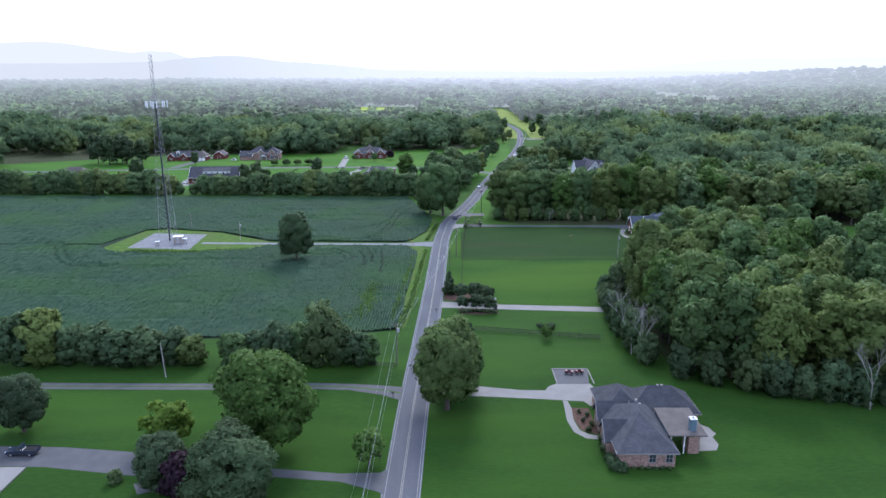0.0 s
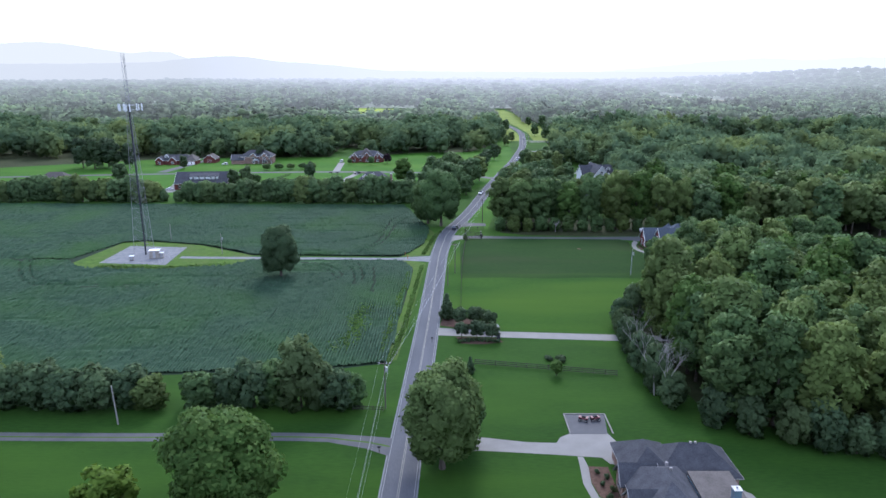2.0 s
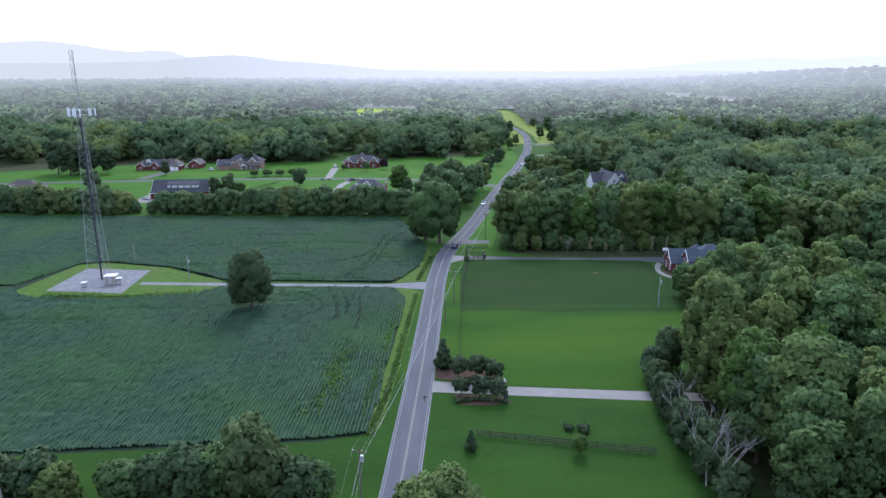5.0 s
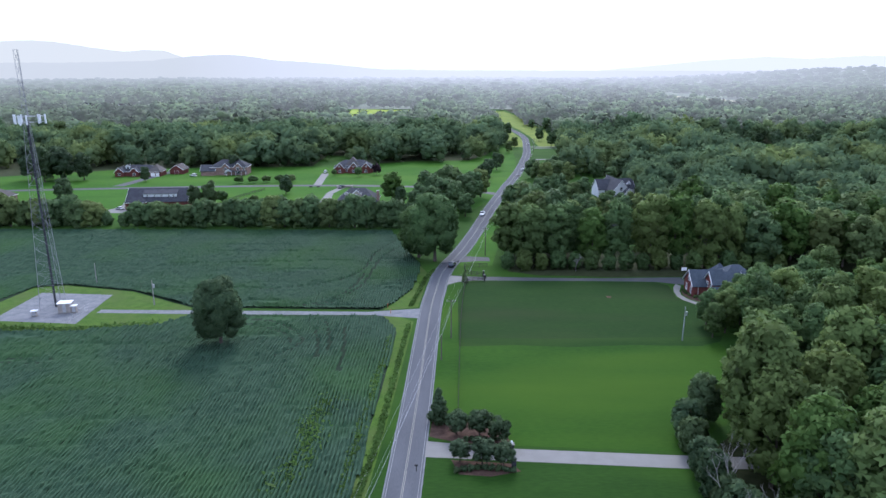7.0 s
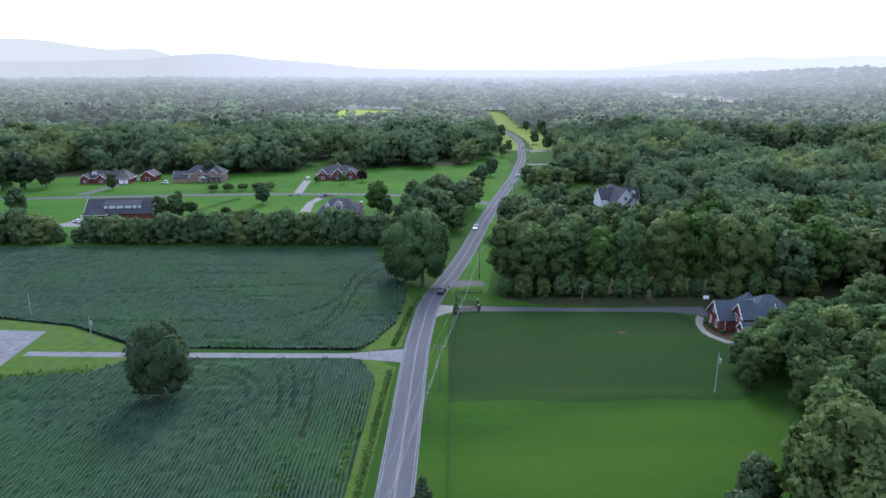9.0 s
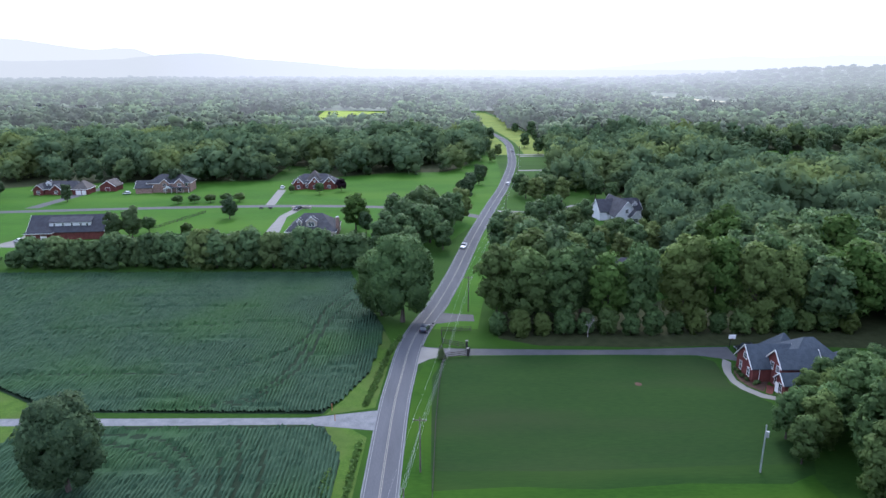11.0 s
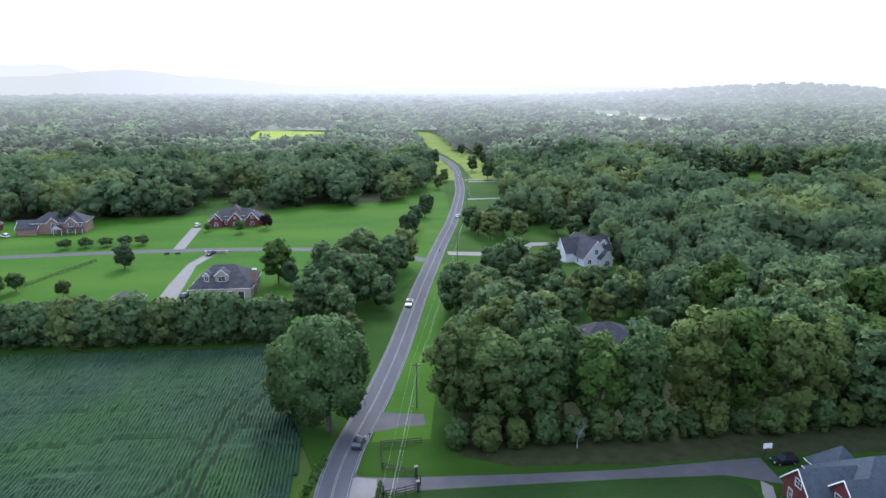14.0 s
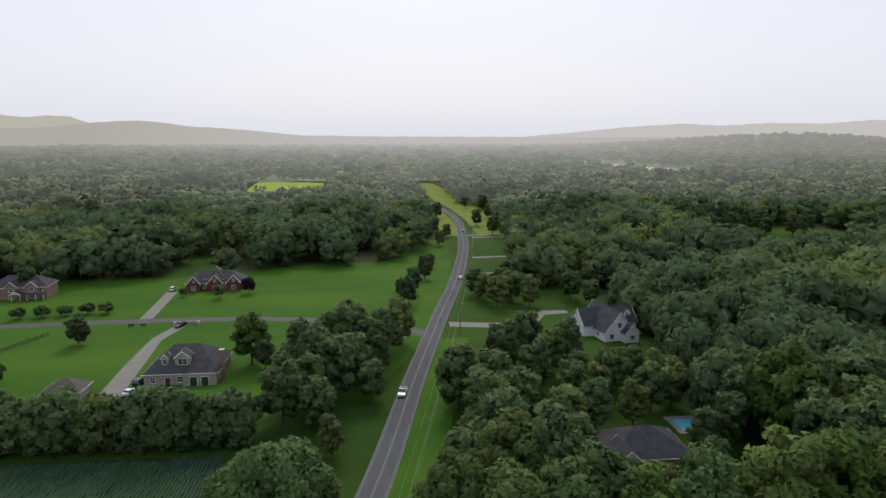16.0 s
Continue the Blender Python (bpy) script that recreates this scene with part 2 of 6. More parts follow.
SHINGLE_BLUE = surface("blue_grey_shingle", (0.0440, 0.0560, 0.0720), (0.0760, 0.0920, 0.1120), 0.8, 4, 0.8, 0.4)
SHINGLE_BLACK = surface("black_shingle", (0.035, 0.037, 0.045), (0.065, 0.068, 0.08), 0.6, 5, 0.75, 0.3)
PANE = glass("window_glass", (0.03, 0.04, 0.05))
MAST_STEEL = surface("weathered_mast_steel", (0.20, 0.20, 0.21), (0.30, 0.30, 0.32), 1, 8, 0.6, 0.0)
STEEL = surface("galvanised_steel", (0.32, 0.33, 0.35), (0.45, 0.46, 0.48), 1, 8, 0.5, 0.0, metal=0.4)
DARK_STEEL = surface("dark_cables", (0.03, 0.032, 0.036), (0.06, 0.062, 0.07), 1, 8, 0.6, 0.0)
WHITE_PLASTIC = surface("white_antenna_cover", (0.62, 0.64, 0.66), (0.75, 0.76, 0.78), 1, 5, 0.45, 0.0)
POLE_WOOD = surface("weathered_pole_wood", (0.07, 0.06, 0.052), (0.15, 0.13, 0.115), 0.8, 8, 0.9, 0.3, stretch=(1, 1, 0.2))
FENCE_WOOD = surface("dark_fence_wood", (0.025, 0.024, 0.022), (0.06, 0.055, 0.05), 0.8, 8, 0.85, 0.2)
MULCH = surface("brown_mulch", (0.05, 0.03, 0.022), (0.10, 0.065, 0.05), 1, 8, 0.95, 0.5)
RUBBER = surface("black_rubber", (0.012, 0.012, 0.012), (0.025, 0.025, 0.025), 1, 8, 0.8, 0.0)
WATER_BLUE = glass("pool_water", (0.10, 0.42, 0.62))
POT_IRON = surface("black_iron", (0.012, 0.013, 0.015), (0.03, 0.03, 0.034), 1, 8, 0.5, 0.0)


def paint(name, colour, rough=0.3, metal=0.0):
    return surface(name, [c * 0.92 for c in colour], [min(1, c * 1.06) for c in colour], 0.8, 6, rough, 0.0, metal=metal, spec=0.5)


CAR_WHITE, CAR_BLACK, CAR_SILVER, CAR_DARK = paint("white_car_paint", (0.7, 0.71, 0.73)), paint("black_car_paint", (0.012, 0.012, 0.015)), paint("silver_car_paint", (0.4, 0.41, 0.43), metal=0.5), paint("dark_blue_car_paint", (0.02, 0.028, 0.045))
MAROON = paint("maroon_paint", (0.10, 0.02, 0.028), 0.5)
GAZEBO_BLUE = paint("blue_grey_panel", (0.10, 0.15, 0.19), 0.4)


# ---- building helpers ----
class Geo:
    """Collects faces of one part."""

    def __init__(self):
        self.v, self.f = [], []

    def add(self, verts, faces):
        k = len(self.v)
        self.v += [tuple(p) for p in verts]
        self.f += [tuple(i + k for i in face) for face in faces]
        return self

    def box(self, x0, x1, y0, y1, z0, z1):
        return self.add([(x0, y0, z0), (x1, y0, z0), (x1, y1, z0), (x0, y1, z0), (x0, y0, z1), (x1, y0, z1), (x1, y1, z1), (x0, y1, z1)],
                        [(3, 2, 1, 0), (4, 5, 6, 7), (0, 1, 5, 4), (1, 2, 6, 5), (2, 3, 7, 6), (3, 0, 4, 7)])

    def tube(self, a, b, ra, rb=None, n=6):
        a, b = Vector(a), Vector(b)
        rb = ra if rb is None else rb
        axis = (b - a).normalized()
        side = axis.cross(Vector((0, 0, 1)) if abs(axis.z) < 0.9 else Vector((1, 0, 0))).normalized()
        up = axis.cross(side)
        ring = [side * math.cos(2 * math.pi * i / n) + up * math.sin(2 * math.pi * i / n) for i in range(n)]
        faces = [(i, (i + 1) % n, n + (i + 1) % n, n + i) for i in range(n)]
        faces += [tuple(reversed(range(n))), tuple(range(n, 2 * n))]
        return self.add([a + d * ra for d in ring] + [b + d * rb for d in ring], faces)

    def prism(self, outline, z0, z1):
        n = len(outline)
        faces = [tuple(reversed(range(n))), tuple(range(n, 2 * n))] + [(i, (i + 1) % n, n + (i + 1) % n, n + i) for i in range(n)]
        return self.add([(x, y, z0) for x, y in outline] + [(x, y, z1) for x, y in outline], faces)

    def mesh(self, name):
        me = bpy.data.meshes.new(name)
        me.from_pydata(self.v, [], self.f)
        me.update()
        return me


def link_mesh(name, geo, material, parent=None, label="", smooth=False):
    me = geo.mesh(name) if isinstance(geo, Geo) else geo
    if not me.materials:
        me.materials.append(material)
    if smooth:
        me.polygons.foreach_set("use_smooth", [True] * len(me.polygons))
    ob = new(name, me)
    if parent:
        ob.parent = parent
    if label:
        ob["label"] = label
    return ob


def thing(name, label, category, m=None, group="", kind=""):
    ob = tagged(new(name), label, category, group, kind)
    if m is not None:
        ob.matrix_basis = m
    return ob


def structure(name, geo, material, label, category="ground"):
    return tagged(link_mesh(name, geo, material), label, category, kind="structure")


def ribbon(points, half, z, thick=0.0):
    """A strip along points (x, y); half: half its width (or one for each point)."""
    g, n = Geo(), len(points)
    halves = half if isinstance(half, (list, tuple)) else [half] * n
    left, right = [], []
    for i, (x, y) in enumerate(points):
        a, b = points[max(i - 1, 0)], points[min(i + 1, n - 1)]
        d = Vector((b[0] - a[0], b[1] - a[1])).normalized()
        left.append((x - d.y * halves[i], y + d.x * halves[i], z))
        right.append((x + d.y * halves[i], y - d.x * halves[i], z))
    return g.add(left + right, [(n + i, n + i + 1, i + 1, i) for i in range(n - 1)])


def smooth_line(points, step=6.0):
    """Points every few metres on a curve through the given ones."""
    pts = [Vector(p) for p in points]
    pts = [pts[0] * 2 - pts[1]] + pts + [pts[-1] * 2 - pts[-2]]
    out = []
    for i in range(1, len(pts) - 2):
        a, b, c, d = pts[i - 1:i + 3]
        n = max(1, int((c - b).length / step))
        for k in range(n):
            t = k / n
            out.append(tuple(0.5 * (2 * b + (c - a) * t + (2 * a - 5 * b + 4 * c - d) * t * t + (3 * b - a - 3 * c + d) * t ** 3)))
    return out + [tuple(pts[-2])]


def sheet(name, outline, z, material, label, category="ground"):
    """A flat piece of ground with a slightly uneven rim."""
    n = len(outline)
    return structure(name, Geo().add([(x, y, z) for x, y in outline], [tuple(range(n))]), material, label, category)


# ---- ground, road, drives ----
ground = Geo()
steps = [-4900, -2600, -1300, -700, -350, -175, 0, 175, 350, 700, 1300, 2600, 4900]
m_ = len(steps)
ground.add([(x, y + 100, 0) for y in steps for x in steps], [(j * m_ + i, j * m_ + i + 1, (j + 1) * m_ + i + 1, (j + 1) * m_ + i) for j in range(m_ - 1) for i in range(m_ - 1)])
structure("ground", ground, GRASS, "broad green mown grassland reaching to the horizon")

ROAD = smooth_line([(-14, -160), (-11.5, -60), (-9.5, 20), (-8.7, 70), (-8.0, 103.5), (-7.3, 134), (-6.0, 168), (-4.2, 215), (-2.5, 271), (-1.2, 290), (0.6, 309), (3.6, 323), (8.2, 340), (15.2, 372), (23.7, 417), (32.3, 458), (40.4, 496), (52.2, 549), (66.4, 627), (72.6, 670), (81.3, 754), (83.5, 790), (83.0, 831), (79, 880), (73, 940), (66, 1010)])
structure("road", ribbon(ROAD, 3.05, 0.02), ASPHALT, "two-lane country road of worn grey asphalt", "road")


def offset_line(points, off):
    out = []
    for i, (x, y) in enumerate(points):
        a, b = points[max(i - 1, 0)], points[min(i + 1, len(points) - 1)]
        d = Vector((b[0] - a[0], b[1] - a[1])).normalized()
        out.append((x + d.y * off, y - d.x * off))
    return out


for off, half, mat, nm in ((-2.72, 0.05, WHITE_LINE, "edge_line"), (2.72, 0.05, WHITE_LINE, "edge_line"), (-0.14, 0.06, YELLOW_LINE, "centre_line"), (0.14, 0.06, YELLOW_LINE, "centre_line")):
    structure(nm, ribbon(offset_line(ROAD, off), half, 0.026), mat, "worn painted line along the asphalt road", "road marking")
structure("road_shoulder", ribbon(ROAD, 3.3, 0.008), GRAVEL, "narrow gravelly shoulder of the country road", "shoulder")

side = smooth_line([(-330, 462), (-240, 476), (-160, 486), (-110, 491), (-60, 492.5), (-20, 489), (5, 482), (22, 472), (33, 462)])
structure("side_road", ribbon(side, 3.0, 0.016), CHIP_ROAD, "narrow grey side road past the houses", "road")
sheet("field_track", [(-100, 273.6), (-50, 272.5), (-20, 272), (-4.5, 275), (-4.8, 266.5), (-20, 269.3), (-50, 269.6), (-74, 270), (-100, 270.8)], 0.012, GRAVEL, "pale gravel access track across the bean field", "track")
lane = smooth_line([(-190, 146), (-100, 144), (-60, 143.6), (-36, 144), (-22, 143.6), (-14, 142), (-8.5, 140)])
structure("gravel_lane", ribbon(lane, [1.5] * (len(lane) - 2) + [2.2, 3.2], 0.012), CHIP_ROAD, "grey gravel lane beside the tree row", "lane")
structure("lane_crown", ribbon(offset_line(lane, 0.05), 0.22, 0.017), ROUGH_GRASS, "thin grassy strip between the wheel ruts of the lane", "grass strip")
sheet("asphalt_drive", [(-33.5, 112), (-19, 110.2), (-12, 110.5), (-10, 112.5), (-9.5, 103), (-12, 105), (-18.8, 107.8), (-33, 109.4), (-40, 110), (-52, 104), (-54, 107), (-41, 112.4)], 0.012, CHIP_ROAD, "asphalt driveway joining the road", "driveway")
sheet("parking_court", [(-90, 119), (-72, 118.5), (-55, 116.5), (-47, 112.5), (-47, 109), (-56, 109.5), (-72, 112), (-90, 112.4)], 0.014, CHIP_ROAD, "worn asphalt parking court before a house", "driveway")
sheet("concrete_drive", [(-5.5, 143.5), (7.5, 143.9), (16, 142.2), (21.5, 142), (22.5, 144), (24.6, 145.5), (32, 145.5), (33, 142.5), (36, 140), (44, 138.5), (44, 134), (33, 134), (30, 135), (29, 137), (20, 138), (7.5, 139.2), (-5.5, 139.5)], 0.012, CONCRETE, "pale concrete driveway leading to the brick house", "driveway")
sheet("concrete_pad", [(24.9, 153), (33, 153), (31.9, 145.2), (24.8, 145.2)], 0.02, CHIP_ROAD, "square concrete parking pad with a low kerb", "pad")
sheet("front_walk", [(24.6, 137.4), (25.6, 137.2), (25.9, 134), (25.4, 129), (25.9, 125.2), (27.4, 123.6), (29.2, 123), (29.2, 121.6), (26.6, 122), (24.6, 124.4), (24, 129), (24.4, 134)], 0.016, CONCRETE, "curved concrete walk to the front door", "path")
sheet("concrete_lane", [(-3, 201.2), (14, 198.4), (45, 196.2), (70, 195), (70, 191.6), (44, 192), (14.4, 194.2), (-3, 195.6)], 0.012, CONCRETE, "straight pale concrete driveway across the meadow", "driveway")
sheet("estate_drive", [(1.5, 296.8), (5, 300.3), (7.5, 301.6), (9.8, 302), (16.8, 302.3), (34.5, 302.1), (53.7, 301.8), (72.5, 301), (79, 298.4), (82, 297), (82.5, 306), (75, 305.8), (54.6, 304.8), (35, 305.4), (10, 306.8), (4.6, 307.8), (2.6, 310.8), (1.2, 306)], 0.012, CHIP_ROAD, "long grey driveway behind iron gates", "driveway")
sheet("estate_apron", [(0.4, 295), (2.2, 297), (5.4, 300.2), (7.8, 301.4), (7.8, 306.6), (4.4, 307.6), (2.4, 307.4)], 0.0155, CONCRETE, "pale concrete apron at the road", "driveway")
sheet("curved_walk", [(78.2, 298.6), (76.4, 295), (75.2, 291), (74.6, 286), (75.4, 282.5), (78, 278.4), (81.5, 276.6), (82.2, 278.4), (79.4, 280), (77.2, 283.4), (76.4, 287), (77, 291), (79.4, 296.6)], 0.02, CONCRETE, "curved white concrete walk round the flower bed", "path")
sheet("field_entrance", [(5.4, 324), (8.6, 333), (14, 331.6), (18.5, 331), (18.5, 325.8), (14, 326), (9, 324.4)], 0.014, CHIP_ROAD, "short grey entrance off the road", "driveway")
sheet("white_house_drive", [(41, 479), (59, 475.6), (70, 477.5), (81, 492), (91, 491), (91, 487), (80.5, 485), (72.4, 469.6), (62, 468.2), (41, 472.6)], 0.012, CONCRETE, "pale concrete drive curving to the white house", "driveway")
sheet("house_drive_a", [(-64, 414), (-57.5, 413.5), (-59.5, 438), (-62, 466), (-57, 489), (-61.5, 489), (-66, 468), (-65.5, 440)], 0.012, CONCRETE, "pale concrete drive beside the tan house", "driveway")
sheet("house_drive_b", [(-78.6, 489.4), (-73.6, 489), (-77, 541), (-82, 541.6)], 0.012, CONCRETE, "narrow concrete drive climbing to the brick house", "driveway")
sheet("house_drive_c", [(-200, 489), (-193, 489.5), (-184, 553), (-190, 553)], 0.012, CHIP_ROAD, "grey drive to the far brick house", "driveway")
for y_, xa, xb in ((565, 60, 78), (612, 70, 92), (690, 82, 112), (700, 80, 118)):
    sheet("roadside_drive", [(xa, y_), (xb, y_ + 3), (xb, y_ + 7), (xa, y_ + 5)], 0.012, CONCRETE, "short pale drive leading off the road", "driveway")
sheet("verge", [(-14, 178), (-11.6, 180), (-10.2, 200), (-8.4, 235), (-7, 264), (-12, 269), (-16, 269), (-11.2, 256), (-12.3, 220), (-14.3, 184)], 0.006, ROUGH_GRASS, "strip of tall yellowish verge grass", "verge")
sheet("verge", [(-16.5, 273), (-6.2, 276), (-4.6, 296), (-3, 306), (-7, 320), (-8.8, 293), (-13.7, 279)], 0.006, ROUGH_GRASS, "strip of tall yellowish verge grass", "verge")
sheet("tower_meadow", [(-137, 262), (-132, 294), (-123, 296.5), (-98, 290), (-74, 275.5), (-72, 269.5), (-76, 262), (-100, 256.5), (-126, 257)], 0.006, ROUGH_GRASS, "bright weedy grass round the tower compound", "grass")
sheet("tower_compound", [(-127, 264.5), (-126.5, 289), (-103, 287), (-101.5, 262)], 0.014, GRAVEL, "square gravel compound at the mast foot", "compound")
sheet("yellow_meadow", [(-145, 1030), (-160, 1290), (-40, 1250), (-35, 1020)], 0.1, surface("sunlit_meadow", (0.19, 0.26, 0.035), (0.27, 0.33, 0.05), 0.05, 0.8, 0.9, 0.1), "sunlit yellow-green meadow among the woods", "meadow")
# meadow greens: dull at the top, an in-between band, bright below
DULL_GRASS = surface("dull_meadow_grass", (0.0161, 0.0374, 0.0106), (0.0238, 0.0501, 0.0127), 0.1, 2.0, 0.95, 0.5, spec=0.04, third=(0.0289, 0.0425, 0.0170), third_scale=0.04, stretch=(0.25, 1, 1))
IN_BETWEEN_GRASS = surface("in_between_grass", (0.0140, 0.0361, 0.0081), (0.0221, 0.0514, 0.0098), 0.1, 2.0, 0.95, 0.5, spec=0.05, third=(0.0281, 0.0527, 0.0119), third_scale=0.05, stretch=(0.2, 1, 1))
MEADOW = surface("bright_meadow_grass", (0.0171, 0.0504, 0.0049), (0.0279, 0.0720, 0.0063), 0.1, 2.0, 0.9, 0.5, spec=0.06, third=(0.0378, 0.0810, 0.0067), third_scale=0.035, stretch=(0.3, 1, 1))
# lawn green raised brighter, partly to take in the haze before it
HOUSE_LAWN = surface("brightened_house_lawn", (0.0300, 0.0860, 0.0090), (0.0460, 0.1160, 0.0120), 0.08, 1.0, 0.9, 0.4, spec=0.06, third=(0.0560, 0.1220, 0.0130), third_scale=0.03, stretch=(0.4, 1, 1))
sheet("mown_meadow", [(5.4, 201.6), (14.5, 199.4), (30, 198.4), (48, 197.4), (56, 206), (66, 211), (72, 224), (74, 240), (73, 250), (5.4, 250)], 0.0015, MEADOW, "bright meadow grass", "grass")
sheet("mown_verge", [(-1.4, 204), (5.4, 201.8), (5.4, 250), (7.4, 283), (8.2, 297), (4.6, 298.6), (2.2, 290), (1.0, 271), (-0.4, 230)], 0.0025, MEADOW, "bright mown verge between road and fence", "verge")
sheet("mown_verge", [(6.8, 320), (11.8, 340), (18.8, 372), (27.3, 417), (36, 458), (46, 458), (38, 417), (31, 385), (26, 362), (22, 340), (19, 320)], 0.003, HOUSE_LAWN, "bright mown verge beside the road", "verge")
# in-between strip softens the step from bright to dull green
sheet("in_between_meadow", [(5.4, 246.5), (20, 247.4), (34, 246.2), (50, 247.6), (68, 247), (74, 250), (76, 254), (60, 255), (5.4, 255)], 0.003, IN_BETWEEN_GRASS, "band of in-between green across the meadow", "grass")
sheet("dull_meadow", [(5.4, 252.5), (30, 251.8), (52, 252.6), (72, 253), (80, 262), (79, 276), (74, 285), (75.5, 297), (72, 300.8), (54, 301.6), (34, 301.9), (16, 302), (9, 300.6), (6, 290)], 0.004, DULL_GRASS, "dull grass at the top of the meadow", "grass")
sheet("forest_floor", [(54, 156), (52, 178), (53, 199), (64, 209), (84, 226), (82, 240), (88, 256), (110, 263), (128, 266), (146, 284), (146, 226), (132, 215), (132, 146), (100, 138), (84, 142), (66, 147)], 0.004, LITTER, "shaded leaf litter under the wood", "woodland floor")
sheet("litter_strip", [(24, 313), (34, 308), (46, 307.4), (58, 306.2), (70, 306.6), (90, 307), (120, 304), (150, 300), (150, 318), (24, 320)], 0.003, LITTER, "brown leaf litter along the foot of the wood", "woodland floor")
# litter under the far woods, its dark colour also standing in for shade between trees
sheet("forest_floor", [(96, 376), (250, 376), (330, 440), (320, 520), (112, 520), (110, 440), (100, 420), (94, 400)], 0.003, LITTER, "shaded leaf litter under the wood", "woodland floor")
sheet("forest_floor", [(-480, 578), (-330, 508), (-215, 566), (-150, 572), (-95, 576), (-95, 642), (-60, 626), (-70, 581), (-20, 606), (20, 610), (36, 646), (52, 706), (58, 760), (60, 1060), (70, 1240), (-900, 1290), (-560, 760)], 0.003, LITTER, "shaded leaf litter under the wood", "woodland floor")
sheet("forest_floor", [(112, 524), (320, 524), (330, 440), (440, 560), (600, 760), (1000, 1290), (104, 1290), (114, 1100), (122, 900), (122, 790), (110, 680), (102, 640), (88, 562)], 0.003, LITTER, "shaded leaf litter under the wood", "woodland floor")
sheet("far_pasture", [(205, 565), (215, 668), (240, 728), (345, 728), (368, 690), (330, 565)], 0.008, MEADOW, "green pasture among far woods", "grass")
sheet("house_lawns", [(-330, 398), (-150, 396), (-20, 392), (16, 420), (36, 470), (48, 530), (56, 600), (62, 690), (54, 700), (36, 642), (20, 606), (-20, 602), (-70, 577), (-95, 572), (-150, 568), (-215, 562), (-330, 505)], 0.002, HOUSE_LAWN, "bright mown lawns round the houses", "grass")
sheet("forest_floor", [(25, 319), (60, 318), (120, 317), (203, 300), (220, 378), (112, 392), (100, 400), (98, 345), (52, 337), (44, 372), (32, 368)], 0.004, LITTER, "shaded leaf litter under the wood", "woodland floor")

# ---- bean field: planted rows, trodden wheel tracks ----
TRACKS = [smooth_line(p, 0.6) for p in (
    [(-100, 294), (-66, 293.6), (-54, 293.2), (-43.4, 296.2), (-34, 302), (-28, 312.6), (-26.2, 324), (-24.5, 338), (-19, 356)],
    [(-43, 277), (-34, 279), (-29.7, 284.6), (-25.3, 298.5), (-24.2, 312), (-22.4, 328), (-16.5, 346)],
    [(-41, 278.5), (-34, 281.2), (-31, 286), (-27.6, 299), (-26.4, 311)],
    [(-100, 322), (-60, 324.4), (-44, 326.3), (-32, 325.5), (-27, 321)],
    [(-33.8, 258), (-31, 248), (-29.8, 239.5)], [(-31.6, 263.6), (-29, 253), (-27.7, 244)], [(-26.1, 260), (-24.1, 246.6), (-23.1, 231.8)],
    [(-62, 266.6), (-56, 266.3), (-47.5, 264.3), (-40.5, 258.2), (-36.1, 251.4), (-37, 245.5), (-40.4, 240.7)], [(-62, 262.6), (-54.8, 262.2), (-45.7, 258.2), (-40.2, 253.3), (-38.1, 248)],
    [(-215, 279), (-185, 276.2), (-169, 273.5), (-157.6, 267), (-148, 251), (-137, 239.5), (-119, 236.9), (-95, 236)], [(-215, 282), (-185, 279.2), (-168, 276.2), (-155, 268.6), (-145, 252), (-135, 242), (-119, 239.6), (-95, 239)],
    [(-230, 306), (-205, 308), (-194, 311.6), (-174, 309.3), (-150, 309)])]
TRACK_POINTS = np.array([p for line in TRACKS for p in line])


def crop_field(name, xs, bottom, top, label):
    rng = np.random.default_rng(5)
    verts, faces, k = [], [], 0
    for x in np.arange(xs[0], xs[1], 0.76):
        y0, y1 = np.interp(x, *zip(*bottom)), np.interp(x, *zip(*top))
        if y1 - y0 < 3:
            continue
        ys = np.arange(y0, y1, 1.2 if x > -150 else 1.8)
        wob = 0.25 * np.sin(ys * 0.11 + x * 0.05)
        h = 0.58 + rng.normal(0, 0.15, len(ys)) + 0.12 * np.sin(ys * 0.21 + x * 0.13) * np.sin(x * 0.09)
        streak = np.array([noise.noise((x * 0.03, float(y) * 0.5, 3.0)) for y in ys]) + 0.5 * np.array([noise.noise((x * 0.16, float(y) * 0.9, 8.0)) for y in ys])
        h = np.where(streak > 0.5, h * 0.15, h.clip(0.15))
        sel = TRACK_POINTS[np.abs(TRACK_POINTS[:, 0] - x) < 4]
        if len(sel):
            d2 = ((ys[:, None] - sel[None, :, 1]) ** 2 + (x - sel[None, :, 0]) ** 2).min(1)
            h = np.where(d2 < 0.26, -0.12, h)
        n = len(ys)
        for dx, hh in ((-0.40, h * 0.32), (-0.12, h), (0.14, h * 0.95), (0.40, h * 0.3)):
            jx = rng.normal(0, 0.05, n)
            verts += list(zip((x + dx + jx + wob).tolist(), (ys + rng.normal(0, 0.12, n)).tolist(), hh.tolist()))
        for r in range(3):
            a = k + r * n
            faces += [(a + i, a + n + i, a + n + i + 1, a + i + 1) for i in range(n - 1)]
        k += 4 * n
    me = bpy.data.meshes.new(name)
    me.from_pydata(verts, [], faces)
    tagged(link_mesh(name, me, CROP), label, "crop", kind="stuff")


